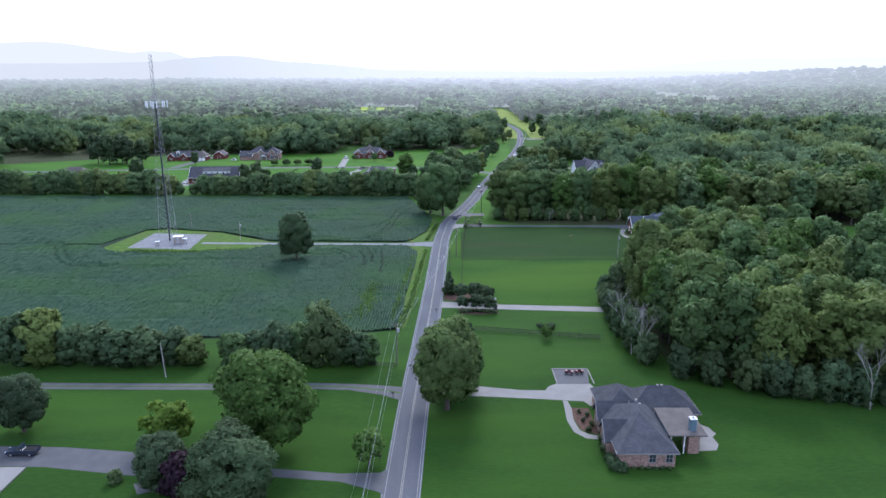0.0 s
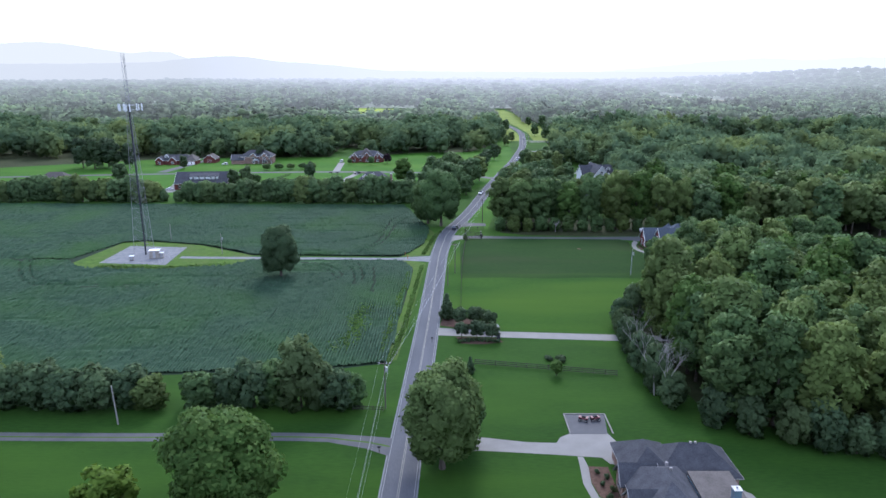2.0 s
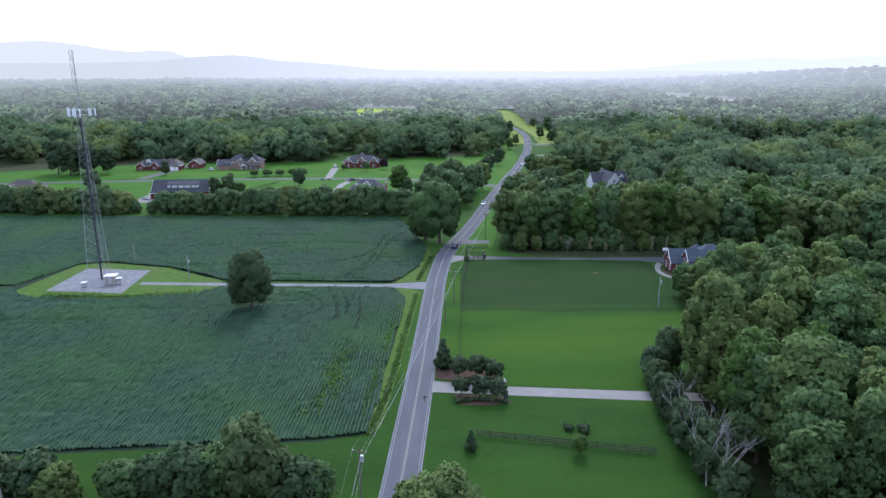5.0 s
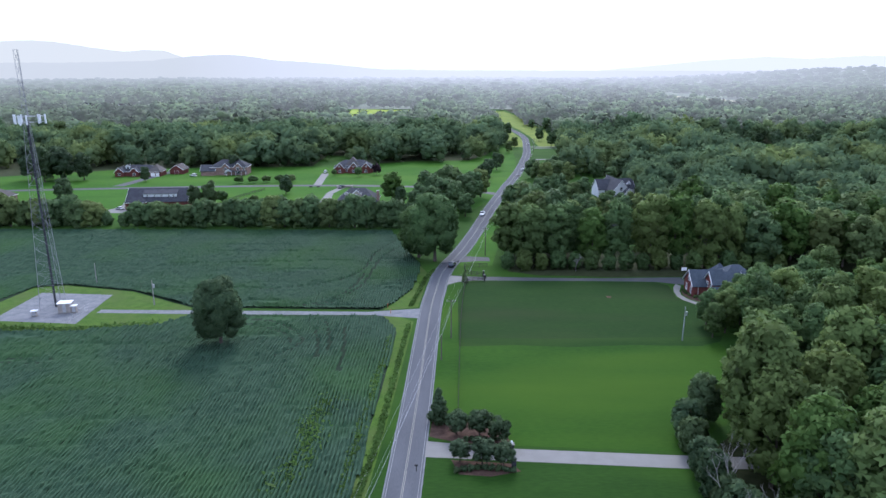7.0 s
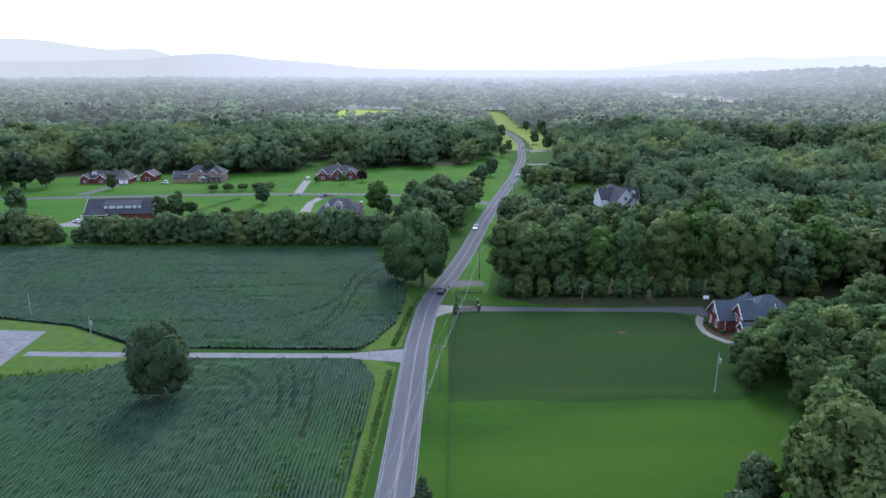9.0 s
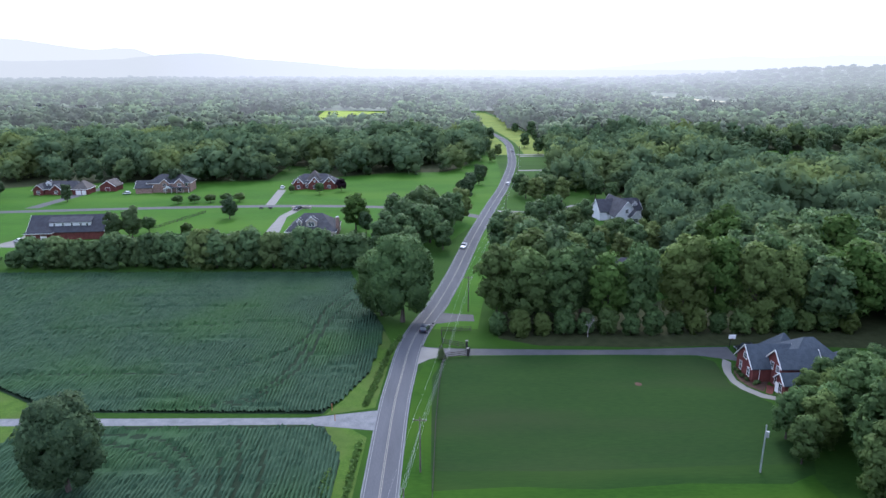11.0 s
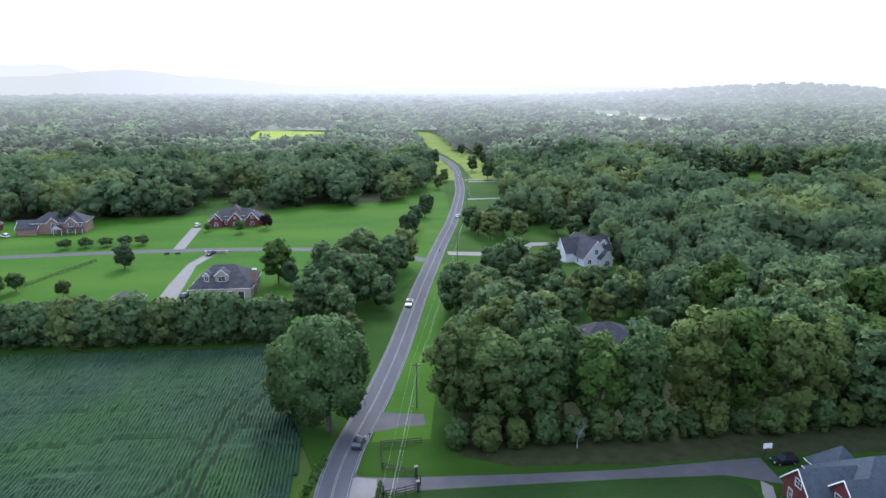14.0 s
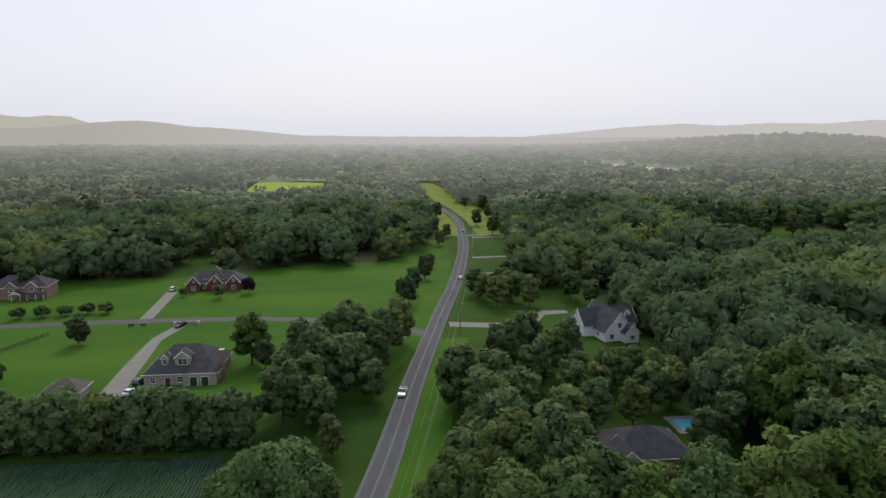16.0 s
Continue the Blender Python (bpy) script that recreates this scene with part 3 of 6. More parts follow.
crop_field("bean_field", (-310, -11.4), [(-330, 160), (-115, 167), (-23, 176), (-14, 178), (-12.5, 220), (-11.4, 255)],
           [(-330, 269), (-140, 268), (-134, 261), (-126, 257), (-100, 256.5), (-78, 262), (-72, 269), (-16, 268.3), (-11.4, 258)], "rows of leafy green bean plants with trodden wheel tracks")
crop_field("bean_field", (-310, -6.8), [(-330, 270), (-140, 269), (-132, 294.5), (-123, 297), (-98, 291), (-74, 276), (-17.5, 274), (-13.7, 279), (-8.8, 293), (-6.8, 318)],
           [(-330, 378), (-22, 374), (-6.8, 320)], "rows of leafy green bean plants behind the track")
sheet("field_soil", [(-330, 158), (-115, 166), (-23, 175), (-13.5, 178), (-12, 220), (-11.2, 256), (-16, 269), (-72, 269.6), (-100, 256), (-126, 256.6), (-137, 262), (-132, 295), (-123, 297), (-98, 290.5), (-74, 275.6), (-17, 273.6), (-8.4, 293), (-6.4, 319), (-22, 375), (-330, 379)], 0.003, SOIL, "dark soil under the bean rows", "soil")


# ---- trees ----
def ico_template(level):
    bm = bmesh.new()
    bmesh.ops.create_icosphere(bm, subdivisions=level, radius=1)
    v = np.array([x.co[:] for x in bm.verts])
    f = np.array([[y.index for y in x.verts] for x in bm.faces])
    bm.free()
    return v, f


ICO = {k: ico_template(k) for k in (1, 2)}


def raw_mesh(name, verts, tris, normals=None):
    """Triangles with soft foliage normals, one for each vertex."""
    me = bpy.data.meshes.new(name)
    me.from_pydata(np.asarray(verts, np.float32), [], np.asarray(tris, np.int32))
    me.polygons.foreach_set("use_smooth", np.ones(len(tris), bool))
    me.update(calc_edges=True)
    if normals is not None:
        me.normals_split_custom_set_from_vertices(np.asarray(normals, np.float32))
    return me


def unit_rows(a):
    return a / (np.linalg.norm(a, axis=1)[:, None] + 1e-9)


def sprays(rng, c, nor, leaf):
    """One ragged leaf spray, a triangle, at each point c, facing roughly along nor."""
    n = len(c)
    face = unit_rows(nor + rng.normal(0, 0.5, (n, 3)))
    a = unit_rows(np.cross(face, rng.normal(0, 1, (n, 3))))
    b = np.cross(face, a)
    e = leaf * rng.uniform(0.6, 1.4, (n, 1))
    return np.stack([c - a * e - b * e * 0.5, c + a * e - b * e * rng.uniform(0.2, 0.7, (n, 1)), c + b * e * 1.05], 1).reshape(-1, 3)


def lobes_of(rng, radius, base, height, count, shape):
    """Centres and radii of the leaf masses of a crown."""
    out = []
    for i in range(count):
        u = (i + 0.5) / count
        ang = i * 2.399963 + rng.normal(0, 0.35)
        if shape == "cone":
            z = base + height * (0.04 + 0.9 * u)
            r = radius * (1.02 - u) * rng.uniform(0.45, 0.75)
            size = radius * (0.42 * (1 - u) + 0.16)
        elif shape == "shrub":
            z = base + height * (0.2 + 0.55 * rng.random())
            r = radius * 0.62 * math.sqrt(rng.random())
            size = radius * rng.uniform(0.34, 0.5)
        elif shape == "far":
            w = -0.75 + 1.6 * u
            r = 0.7 * math.sqrt(max(0.03, 1 - w * w * 0.95)) * rng.uniform(0.7, 1.1)
            z = base + height * (0.5 + 0.40 * w) + rng.normal(0, 0.03)
            size = rng.uniform(0.24, 0.38)
        else:
            w = -0.8 + 1.76 * u
            r = radius * 0.72 * math.sqrt(max(0.02, 1 - w * w * 0.93)) * rng.uniform(0.72, 1.08)
            z = base + height * 0.5 + height * 0.40 * w + rng.normal(0, height * 0.035)
            size = radius * rng.uniform(0.2, 0.38)
        out.append(((r * math.cos(ang), r * math.sin(ang), z), size))
    return out


def crown_data(seed, radius, base, height, lobe_count, leaves, leaf, shape="round", level=1, bulk=1.0):
    rng = np.random.default_rng(seed)
    lobes = lobes_of(rng, radius, base, height, lobe_count, shape)
    if shape in ("round", "far"):
        lobes.append(((0, 0, base + height * 0.5), radius * 0.58))
        lobes.append(((0, 0, base + height * 0.78), radius * 0.40))
    squash = 0.42 if shape == "far" else 0.88
    iv, jf = ICO[level]
    heart = np.array([0, 0, base + height * 0.42])
    verts, tris, normals, k = [], [], [], 0
    for (cx, cy, cz), s in lobes:
        s *= bulk
        mid = np.array([cx, cy, cz])
        out = (mid - heart) / np.array([radius, radius, height * 0.5])
        d = 1 + rng.normal(0, 0.13, len(iv))
        verts.append(iv * d[:, None] * s * (0.8 if level > 1 else 0.7) * np.array([1, 1, squash * 0.96]) + mid)
        normals.append(unit_rows(iv + 0.7 * out))
        tris.append(jf + k)
        k += len(iv)
        n = leaves
        way = unit_rows(unit_rows(rng.normal(0, 1, (n, 3))) + 0.45 * out)
        c = mid + way * (s * rng.uniform(0.72, 1.2, (n, 1))) * np.array([1, 1, squash])
        nor = unit_rows(way + 0.6 * out + rng.normal(0, 0.28, (n, 3)))
        verts.append(c.repeat(3, axis=0) + (sprays(rng, c, nor, leaf) - c.repeat(3, axis=0)) * (1, 1, squash))
        normals.append(np.repeat(nor, 3, axis=0))
        tris.append(np.arange(n * 3).reshape(-1, 3) + k)
        k += n * 3
    return np.concatenate(verts), np.concatenate(tris), np.concatenate(normals)


def crown_mesh(name, *shape):
    return raw_mesh(name, *crown_data(*shape))


def trunk_geo(seed, height, girth, limbs, reach):
    rng = np.random.default_rng(seed)
    g = Geo()
    g.tube((0, 0, -0.15), (0, 0, height * 0.12), girth * 1.5, girth, 8)
    g.tube((0, 0, height * 0.12), (0.1, 0.05, height * 0.62), girth, girth * 0.45, 8)
    for i in range(limbs):
        a = i * 2.4 + rng.uniform(-0.4, 0.4)
        z = height * rng.uniform(0.22, 0.5)
        mid = (math.cos(a) * reach * 0.4, math.sin(a) * reach * 0.4, z + height * 0.14)
        tip = (math.cos(a) * reach * 0.75, math.sin(a) * reach * 0.75, z + height * 0.3)
        g.tube((0, 0, z), mid, girth * 0.5, girth * 0.32, 5)
        g.tube(mid, tip, girth * 0.32, girth * 0.1, 5)
    return g


class TreeKind:
    """One kind of tree with a few differing crowns; put() sets one down."""

    def __init__(self, category, label, variants, material, group="", bark=None, **shape):
        self.category, self.label, self.variants, self.material, self.group, self.bark, self.shape, self.made, self.count = category, label, variants, material, group, bark or BARK, shape, {}, 0

    def put(self, x, y, size=1.0, tall=1.0, turn=None, label="", group="", material=None):
        k = self.count % self.variants
        self.count += 1
        rng = random.Random(self.count * 31 + int(x * 7 + y * 3))
        m = pose(x, y, 0, 0, 0, rng.uniform(0, 360) if turn is None else turn) @ Matrix.Diagonal((size, size, size * tall, 1))
        key = (k, material.name if material else "")
        if key in self.made:
            ob = copy_thing(self.made[key], m)
            ob.scale = (size, size, size * tall)
        else:
            s = self.shape
            ob = thing(self.category, self.label, self.category.replace("_", " "), m, self.group)
            link_mesh("trunk", trunk_geo(k + 7, s["base"] + s["height"], s["girth"], s.get("limbs", 4), s["radius"]), self.bark, ob)
            link_mesh("crown", crown_mesh("crown", k * 13 + s.get("seed", 1), s["radius"], s["base"], s["height"], s["lobes"], s["leaves"], s["leaf"], s.get("form", "round"), s.get("level", 1)), material or self.material, ob)
            self.made[key] = ob
        if label:
            ob["label"] = label
        if group:
            ob["group"] = group
        return ob


HERO = TreeKind("tree", "large broad shade tree with a dense dark green crown", 3, LEAF, radius=7.5, base=1.0, height=18.5, girth=0.45, lobes=56, leaves=300, leaf=0.34, limbs=6, level=2)
WOOD = TreeKind("tree", "tall broadleaf tree in a dense green wood", 7, LEAF, radius=6.4, base=1.5, height=21.5, girth=0.33, lobes=40, leaves=112, leaf=0.5, limbs=4, seed=40)
MID = TreeKind("tree", "broadleaf tree with a full green crown", 6, LEAF_MID, radius=6.2, base=1.0, height=19, girth=0.3, lobes=28, leaves=75, leaf=0.68, limbs=3, seed=80)
SMALL = TreeKind("small_tree", "small rounded garden tree", 3, LEAF, radius=2.2, base=1.0, height=3.8, girth=0.1, lobes=16, leaves=90, leaf=0.22, limbs=4, seed=120)
CONE = TreeKind("conifer", "dark pointed conifer on the lawn", 2, LEAF_DARK, radius=2.2, base=0.3, height=7.5, girth=0.14, lobes=24, leaves=90, leaf=0.28, limbs=0, form="cone", seed=150)
HEDGE = TreeKind("hedgerow_tree", "bushy dark hedgerow tree reaching down to the ground", 5, LEAF_MID, radius=5.2, base=-1.0, height=13.5, girth=0.25, lobes=34, leaves=62, leaf=0.62, limbs=3, seed=170)
SHRUB = TreeKind("shrub", "low rounded evergreen shrub", 3, LEAF_DARK, radius=1.1, base=0.0, height=1.6, girth=0.05, lobes=9, leaves=70, leaf=0.14, limbs=2, form="shrub", seed=190)


def inside(x, y, poly):
    hit, j = False, len(poly) - 1
    for i in range(len(poly)):
        (xa, ya), (xb, yb) = poly[i], poly[j]
        if (ya > y) != (yb > y) and x < (xb - xa) * (y - ya) / (yb - ya) + xa:
            hit = not hit
        j = i
    return hit


def scatter(poly, gap, seed, jitter=0.32):
    """Staggered spots with irregular spacing inside an outline."""
    rng = random.Random(seed)
    xs, ys = [p[0] for p in poly], [p[1] for p in poly]
    out, row, y = [], 0, min(ys)
    while y < max(ys):
        x = min(xs) + (row % 2) * gap / 2
        while x < max(xs):
            px, py = x + rng.uniform(-jitter, jitter) * gap, y + rng.uniform(-jitter, jitter) * gap
            if inside(px, py, poly):
                out.append((px, py))
            x += gap
        y += gap * 0.87
        row += 1
    return out


def plant(poly, gap, seed, kind, low, high, group, label=""):
    rng = random.Random(seed + 1)
    for x, y in scatter(poly, gap, seed):
        pick = WOOD if kind is MID and y < 336 and x < 112 else kind
        pick.put(x, y, rng.uniform(low, high) * (0.92 if pick is not kind else 1), rng.uniform(0.9, 1.12), group=group, label=label, material=LEAF_BRIGHT if rng.random() < 0.13 else None)


# single trees
HERO.put(-0.2, 133.5, 0.98, 1.03, 40, "broad dark green oak overhanging the country road")
HERO.put(2.2, 141, 0.72, 1.0, 10, "rounded green tree beside the road and driveway")
HERO.put(-56, 247.5, 0.86, 1.08, 70, "lone dark oval tree standing in the bean field", material=LEAF_DARK)
HERO.put(-1.9, 326, 1.22, 1.08, 200, "very large dark tree leaning over the road")
HERO.put(-8, 331, 1.0, 1.02, 130, "large dark tree at the corner of the field")
HERO.put(-33.5, 117, 1.12, 0.92, 15, "large bright green maple on the lawn", material=LEAF_BRIGHT)
HERO.put(-34.5, 99.5, 0.95, 0.78, 95, "grey-green willow beside the driveway", material=LEAF_GREY)
HERO.put(-48.5, 106, 0.62, 0.8, 95, "pale feathery grey-green tree near the drive", material=LEAF_GREY)
SMALL.put(-43.2, 101, 1.75, 1.1, 20, "dark purple-leaved plum tree", material=LEAF_PURPLE)
SMALL.put(-52.5, 119, 2.2, 0.8, 50, "golden-green spreading ornamental tree on the lawn", material=LEAF_YELLOW)
HERO.put(-83, 124, 0.62, 1.0, 50, "rounded dull green tree on the lawn", material=LEAF_GREY)
SMALL.put(-14.3, 113.2, 1.4, 1.0, 80, "small bright green tree under the power lines", material=LEAF_BRIGHT)
SHRUB.put(-57.5, 107.5, 1.3, 1.0, 0, "rounded clipped shrub beside a white wall")

# hedgerow behind the lane
rng = random.Random(3)
for x, s, tall in ((-112, .8, 1), (-104, .86, 1.0), (-97, .9, 1.05), (-90, .7, .9), (-84, .74, .9), (-78.5, .7, .85), (-72, .72, 0.9), (-66, .7, .85), (-61.5, 0.6, .8), (-51, .64, .85), (-46, .6, .9), (-40, .72, 1.0), (-35, .66, 1.05), (-30, .82, 1.28), (-26.5, .68, 1.0), (-22, .62, .95), (-19.5, .5, 1.0), (-120, .8, 1), (-128, .8, .9), (-137, .85, 1)):
    HEDGE.put(x, 156 + rng.uniform(-1.2, 1.2), s * 1.2, tall, group="hedgerow beside the lane", material=LEAF if int(x) % 2 else LEAF_DARK)

# hedge behind the bean field
for i, x in enumerate(np.arange(-262, -14, 6.2)):
    HEDGE.put(float(x) + rng.uniform(-1.5, 1.5), 381 + rng.uniform(-1.5, 2.0) + 0.012 * abs(float(x)), rng.uniform(0.98, 1.2) * (0.5 if -153 < x < -142 else 0.85 if -142 < x < -110 else 1), rng.uniform(0.86, 1.04) * (1.08 if x > -105 else 1), group="hedge behind the field")
for x, y, s in ((-13, 390, .8), (-7, 398, .75), (-1, 404, .85), (4, 415, .8), (9, 426, .85), (-9, 411, .9), (-2, 424, .9), (3, 437, .85), (14, 441, .8), (19, 455, .7), (-4, 386, .6), (9, 404, .55), (0, 372, .42)):
    MID.put(x + 2.6, y, s * 1.2, rng.uniform(0.85, 1.0), group="trees at the corner of the side road")
for x, y, s in ((27, 506, .62), (30.5, 528, .6), (38, 558, .62), (24.5, 524, .4), (43, 585, .4)):
    MID.put(x, y, s * 1.05, 1.0, material=LEAF_DARK, group="clipped conifers by the road", label="dense rounded dark evergreen beside the road")
MID.put(-88.5, 463, 0.62, 0.85, label="dense rounded dark tree on the lawn", material=LEAF_DARK)
MID.put(-26, 437, 0.95, 0.9, label="bright yellow-green tree beside the tan house", material=LEAF_BRIGHT)
MID.put(-21, 431, 0.5, 1.05, label="dark upright tree beside the house", material=LEAF_DARK)
CONE.put(-24, 449, 1.2, 1.1)
for x, y, k in ((-262, 512, 1.2), (-250, 505, 1.2), (-239, 509, 1.1), (-229, 513, 0.9), (-246, 517, 1.15)):
    MID.put(x, y, k, 0.95, group="broad trees beside the side road", label="broad grey-green tree beside the side road", material=LEAF_GREY)
MID.put(-141, 540, 0.72, 0.95, label="rounded pale green tree beside the brick house", material=LEAF_GREY)
for x, y in ((-126, 500), (-118, 502), (-110, 503.5), (-102, 505), (-95, 505.5)):
    SMALL.put(x, y, 1.5, 0.62, group="row of low spreading trees on the lawn", label="low spreading dark green lawn tree")
for x, y, s in ((-72, 532, .9), (-55.5, 527, 1.3), (-97, 428, 1.2), (-122, 430, 1.7), (-116, 436, 1.4)):
    SMALL.put(x, y, s, 1.0)
SMALL.put(-44, 535, 1.5, 1.0, label="dark red-leaved ornamental tree by the house", material=LEAF_PURPLE)
for x, y, s in ((-187, 507, .5), (-196, 430, .75), (-126, 424, .6), (-119, 426, .66)):
    MID.put(x, y, s, 1.0, material=LEAF_DARK)

# meadow planting beside the road
CONE.put(0.6, 208, 1.0, 1.0, 0, "blue-green cone-shaped spruce beside the road", material=LEAF_GREY)
for x, y, s in ((4.2, 203.5, 1.0), (8.6, 203.2, 1.05), (12.2, 200.8, 0.95), (4.6, 194.2, .85), (8.6, 193.2, 1.0), (12.4, 192.6, .9)):
    SMALL.put(x, y, s * 1.15, 0.9, group="round trees flanking the driveway entrance", label="small round grey-green tree in a mulched bed", material=LEAF_GREY)
for i in range(9):
    SHRUB.put(4 + i * 1.25, 190.8 + 0.9 * math.sin(i * 0.4), 0.75, 0.8, group="low hedge at the driveway entrance")
for i in range(6):
    SHRUB.put(6 + i * 1.2, 201.2, 0.7, 0.8, group="low hedge at the driveway entrance")
SMALL.put(26, 171.2, 0.75, 1.05, label="slender young tree beside the rail fence", material=LEAF_BRIGHT)
SHRUB.put(28.4, 179.4, 1.5, 0.55, label="low flowering bush on the lawn", material=LEAF_GREY)
SHRUB.put(25.6, 180, 1.2, 0.5, label="low flowering bush on the lawn", material=LEAF_GREY)
CONE.put(8.4, 300.4, 0.5, 1.0, label="small dark conifer beside the iron gate")
CONE.put(6.1, 172.4, 0.55, 1.0, label="small dark conifer behind the oak")

# the near wood and the woods behind
NEAR_WOOD = [(51, 152), (49, 176), (50, 200), (62, 210), (78, 208), (128, 217), (128, 150), (100, 139), (80, 140), (62, 146)]
plant(NEAR_WOOD, 10.4, 11, WOOD, 0.88, 1.12, "trees of the near wood")
for i, (x, y) in enumerate(smooth_line([(54, 209), (49, 203), (47, 190), (46.5, 172), (48, 157), (54, 149), (66, 142), (82, 137.5), (100, 136), (124, 140)], 5.2)):
    HEDGE.put(x, y, 0.5 + 0.22 * rng.random(), 1.0 + 0.3 * rng.random(), group="undergrowth of the near wood", label="bushy dark undergrowth at the wood edge", material=LEAF_DARK)
for x in range(24, 122, 6):
    HEDGE.put(x + (x % 3), 315 + (x % 5) * 0.3, 0.5 + 0.05 * (x % 4), 1.0, group="undergrowth of the roadside wood", label="bushy green undergrowth at the wood edge", material=LEAF)
WOOD_B = [(79, 224), (76, 240), (82, 256), (92, 264), (106, 264), (118, 272), (130, 282), (142, 282), (142, 232), (120, 228), (92, 220)]
plant(WOOD_B, 9.6, 12, WOOD, 0.58, 0.86, "trees round the slate-roofed house")
for x, y, s in ((87, 268, .55), (96, 270, .62), (91, 259, .66), (103, 267, .66), (84, 262, .46), (108, 277, .72), (116, 282, .8), (84.5, 272.5, .44), (80.5, 266, .42), (89, 275, .5), (95, 277, .56), (101, 276, .6), (74.5, 261.5, .5), (77.5, 256, .56), (81.5, 260, .58), (73, 253, .46)):
    WOOD.put(x, y, s, 0.95, group="trees round the slate-roofed house")
for x, y, s in ((86, 364, .62), (93, 366, .75), (99, 373, .9), (100, 386, .9), (84, 389, .7), (76, 381, .62), (66, 380, .7), (57, 373, .8), (55.5, 360, .72), (54, 347, .72), (97, 379, .6), (90, 390, .7), (60, 346, .55), (68, 344, .5), (75, 346, .58), (82, 352, .55)):
    MID.put(x, y, s, 0.95, group="trees round the pool")
WOOD_C = [(23, 319), (60, 318), (118, 317), (140, 306), (200, 301), (215, 350), (215, 372), (100, 372), (98, 345), (90, 323), (50, 323), (47, 348), (46, 362), (33, 362), (27, 340)]
plant(WOOD_C, 10.4, 13, MID, 0.98, 1.24, "trees of the roadside wood")
for x, y, s in ((34, 395, .95), (40, 388, .9), (36, 403, .8), (45, 400, .75), (50, 418, .9), (60, 428, .85), (66, 420, .8), (57, 406, .8), (70, 408, .6), (47, 378, .95), (39, 376, .9), (79, 410, .5), (72, 424, .75), (75, 431, .45), (110, 440, .85), (64, 394, .7), (72, 396, .6), (88, 412, .55), (80, 403, .65), (91, 402, .6)):
    MID.put(x, y, s, rng.uniform(0.9, 1.1), group="trees beside the white house")
WOOD_D = [(96, 376), (250, 376), (320, 440), (320, 520), (112, 520), (110, 440), (100, 420), (94, 400)]
for x, y, s in ((64, 500, .8), (72, 508, .85), (60, 510, .75), (70, 520, .8), (58, 522, .7), (78, 500, .7), (98, 508, .8), (104, 500, .7), (92, 530, .8), (84, 545, .8), (76, 540, .7), (90, 560, .9), (100, 555, .8)):
    MID.put(x, y, s, rng.uniform(0.8, 1.0), group="trees beside the far road")


# ---- woods too far to count ----
def far_rise(x, y):
    """Height of the far land: one low wooded hill to the right of the road."""
    return 60 * math.exp(-((x - 1880) / 640) ** 2 - ((y - 3150) / 620) ** 2)


def far_wood(name, spots, low, high, lobes, leaves, leaf, material, label, seed, width=(0.38, 0.54), bulk=1.3):
    """Many lobed crowns of leaf sprays in one mesh; heights change in drifts."""
    r = np.random.default_rng(seed)
    kinds = [crown_data(seed * 20 + i, 1.0, 0.0, 1.0, lobes, leaves, leaf, "far", 1, bulk) for i in range(12)]
    verts, tris, normals, k = [], [], [], 0
    for x, y in spots:
        h = r.uniform(low, high) * (1.0 + 0.35 * noise.noise((x * 0.012, y * 0.012, 5.0)) + 0.3 * noise.noise((x * 0.035, y * 0.035, 9.0)))
        w = h * r.uniform(*width)
        v, f, n = kinds[int(r.integers(12))]
        a = r.uniform(0, 6.28)
        turn = np.array([[math.cos(a), math.sin(a), 0], [-math.sin(a), math.cos(a), 0], [0, 0, 1]])
        verts.append(v @ turn * (w, w * r.uniform(0.85, 1.15), h) + (x, y, far_rise(x, y)))
        normals.append(n @ turn)
        tris.append(f + k)
        k += len(v)
    me = raw_mesh(name, np.concatenate(verts), np.concatenate(tris), np.concatenate(normals))
    return tagged(link_mesh(name, me, material), label, "woodland", kind="stuff")


# clearings kept free of far trees
CLEARINGS = [
    [(-330, 440), (-330, 500), (-215, 560), (-150, 566), (-95, 570), (-95, 640), (-60, 620), (-70, 575), (-20, 600), (20, 604), (36, 640), (54, 700), (62, 760), (62, 900), (90, 905), (118, 900), (118, 790), (106, 680), (98, 640), (84, 560), (84, 460), (40, 440)],
    [(-125, 925), (-170, 1300), (-30, 1260), (-45, 915)],
    [(66, 900), (60, 1060), (72, 1240), (100, 1240), (112, 1100), (100, 900)],
    [(205, 565), (215, 668), (240, 728), (345, 728), (368, 690), (330, 565)],
    [(-340, 1045), (-340, 1120), (-175, 1130), (-170, 1050)],
    [(420, 980), (430, 1040), (640, 1080), (620, 1000)],
    [(-700, 1090), (-690, 1330), (-420, 1360), (-430, 1100)],
    [(500, 1330), (440, 2200), (590, 2200), (720, 1330)],
]


def open_spots(poly, gap, seed):
    return [(x, y) for x, y in scatter(poly, gap, seed, 0.45) if noise.noise((x * 0.02, y * 0.02, 2.0)) > -0.42 and not any(inside(x, y, c) for c in CLEARINGS)]


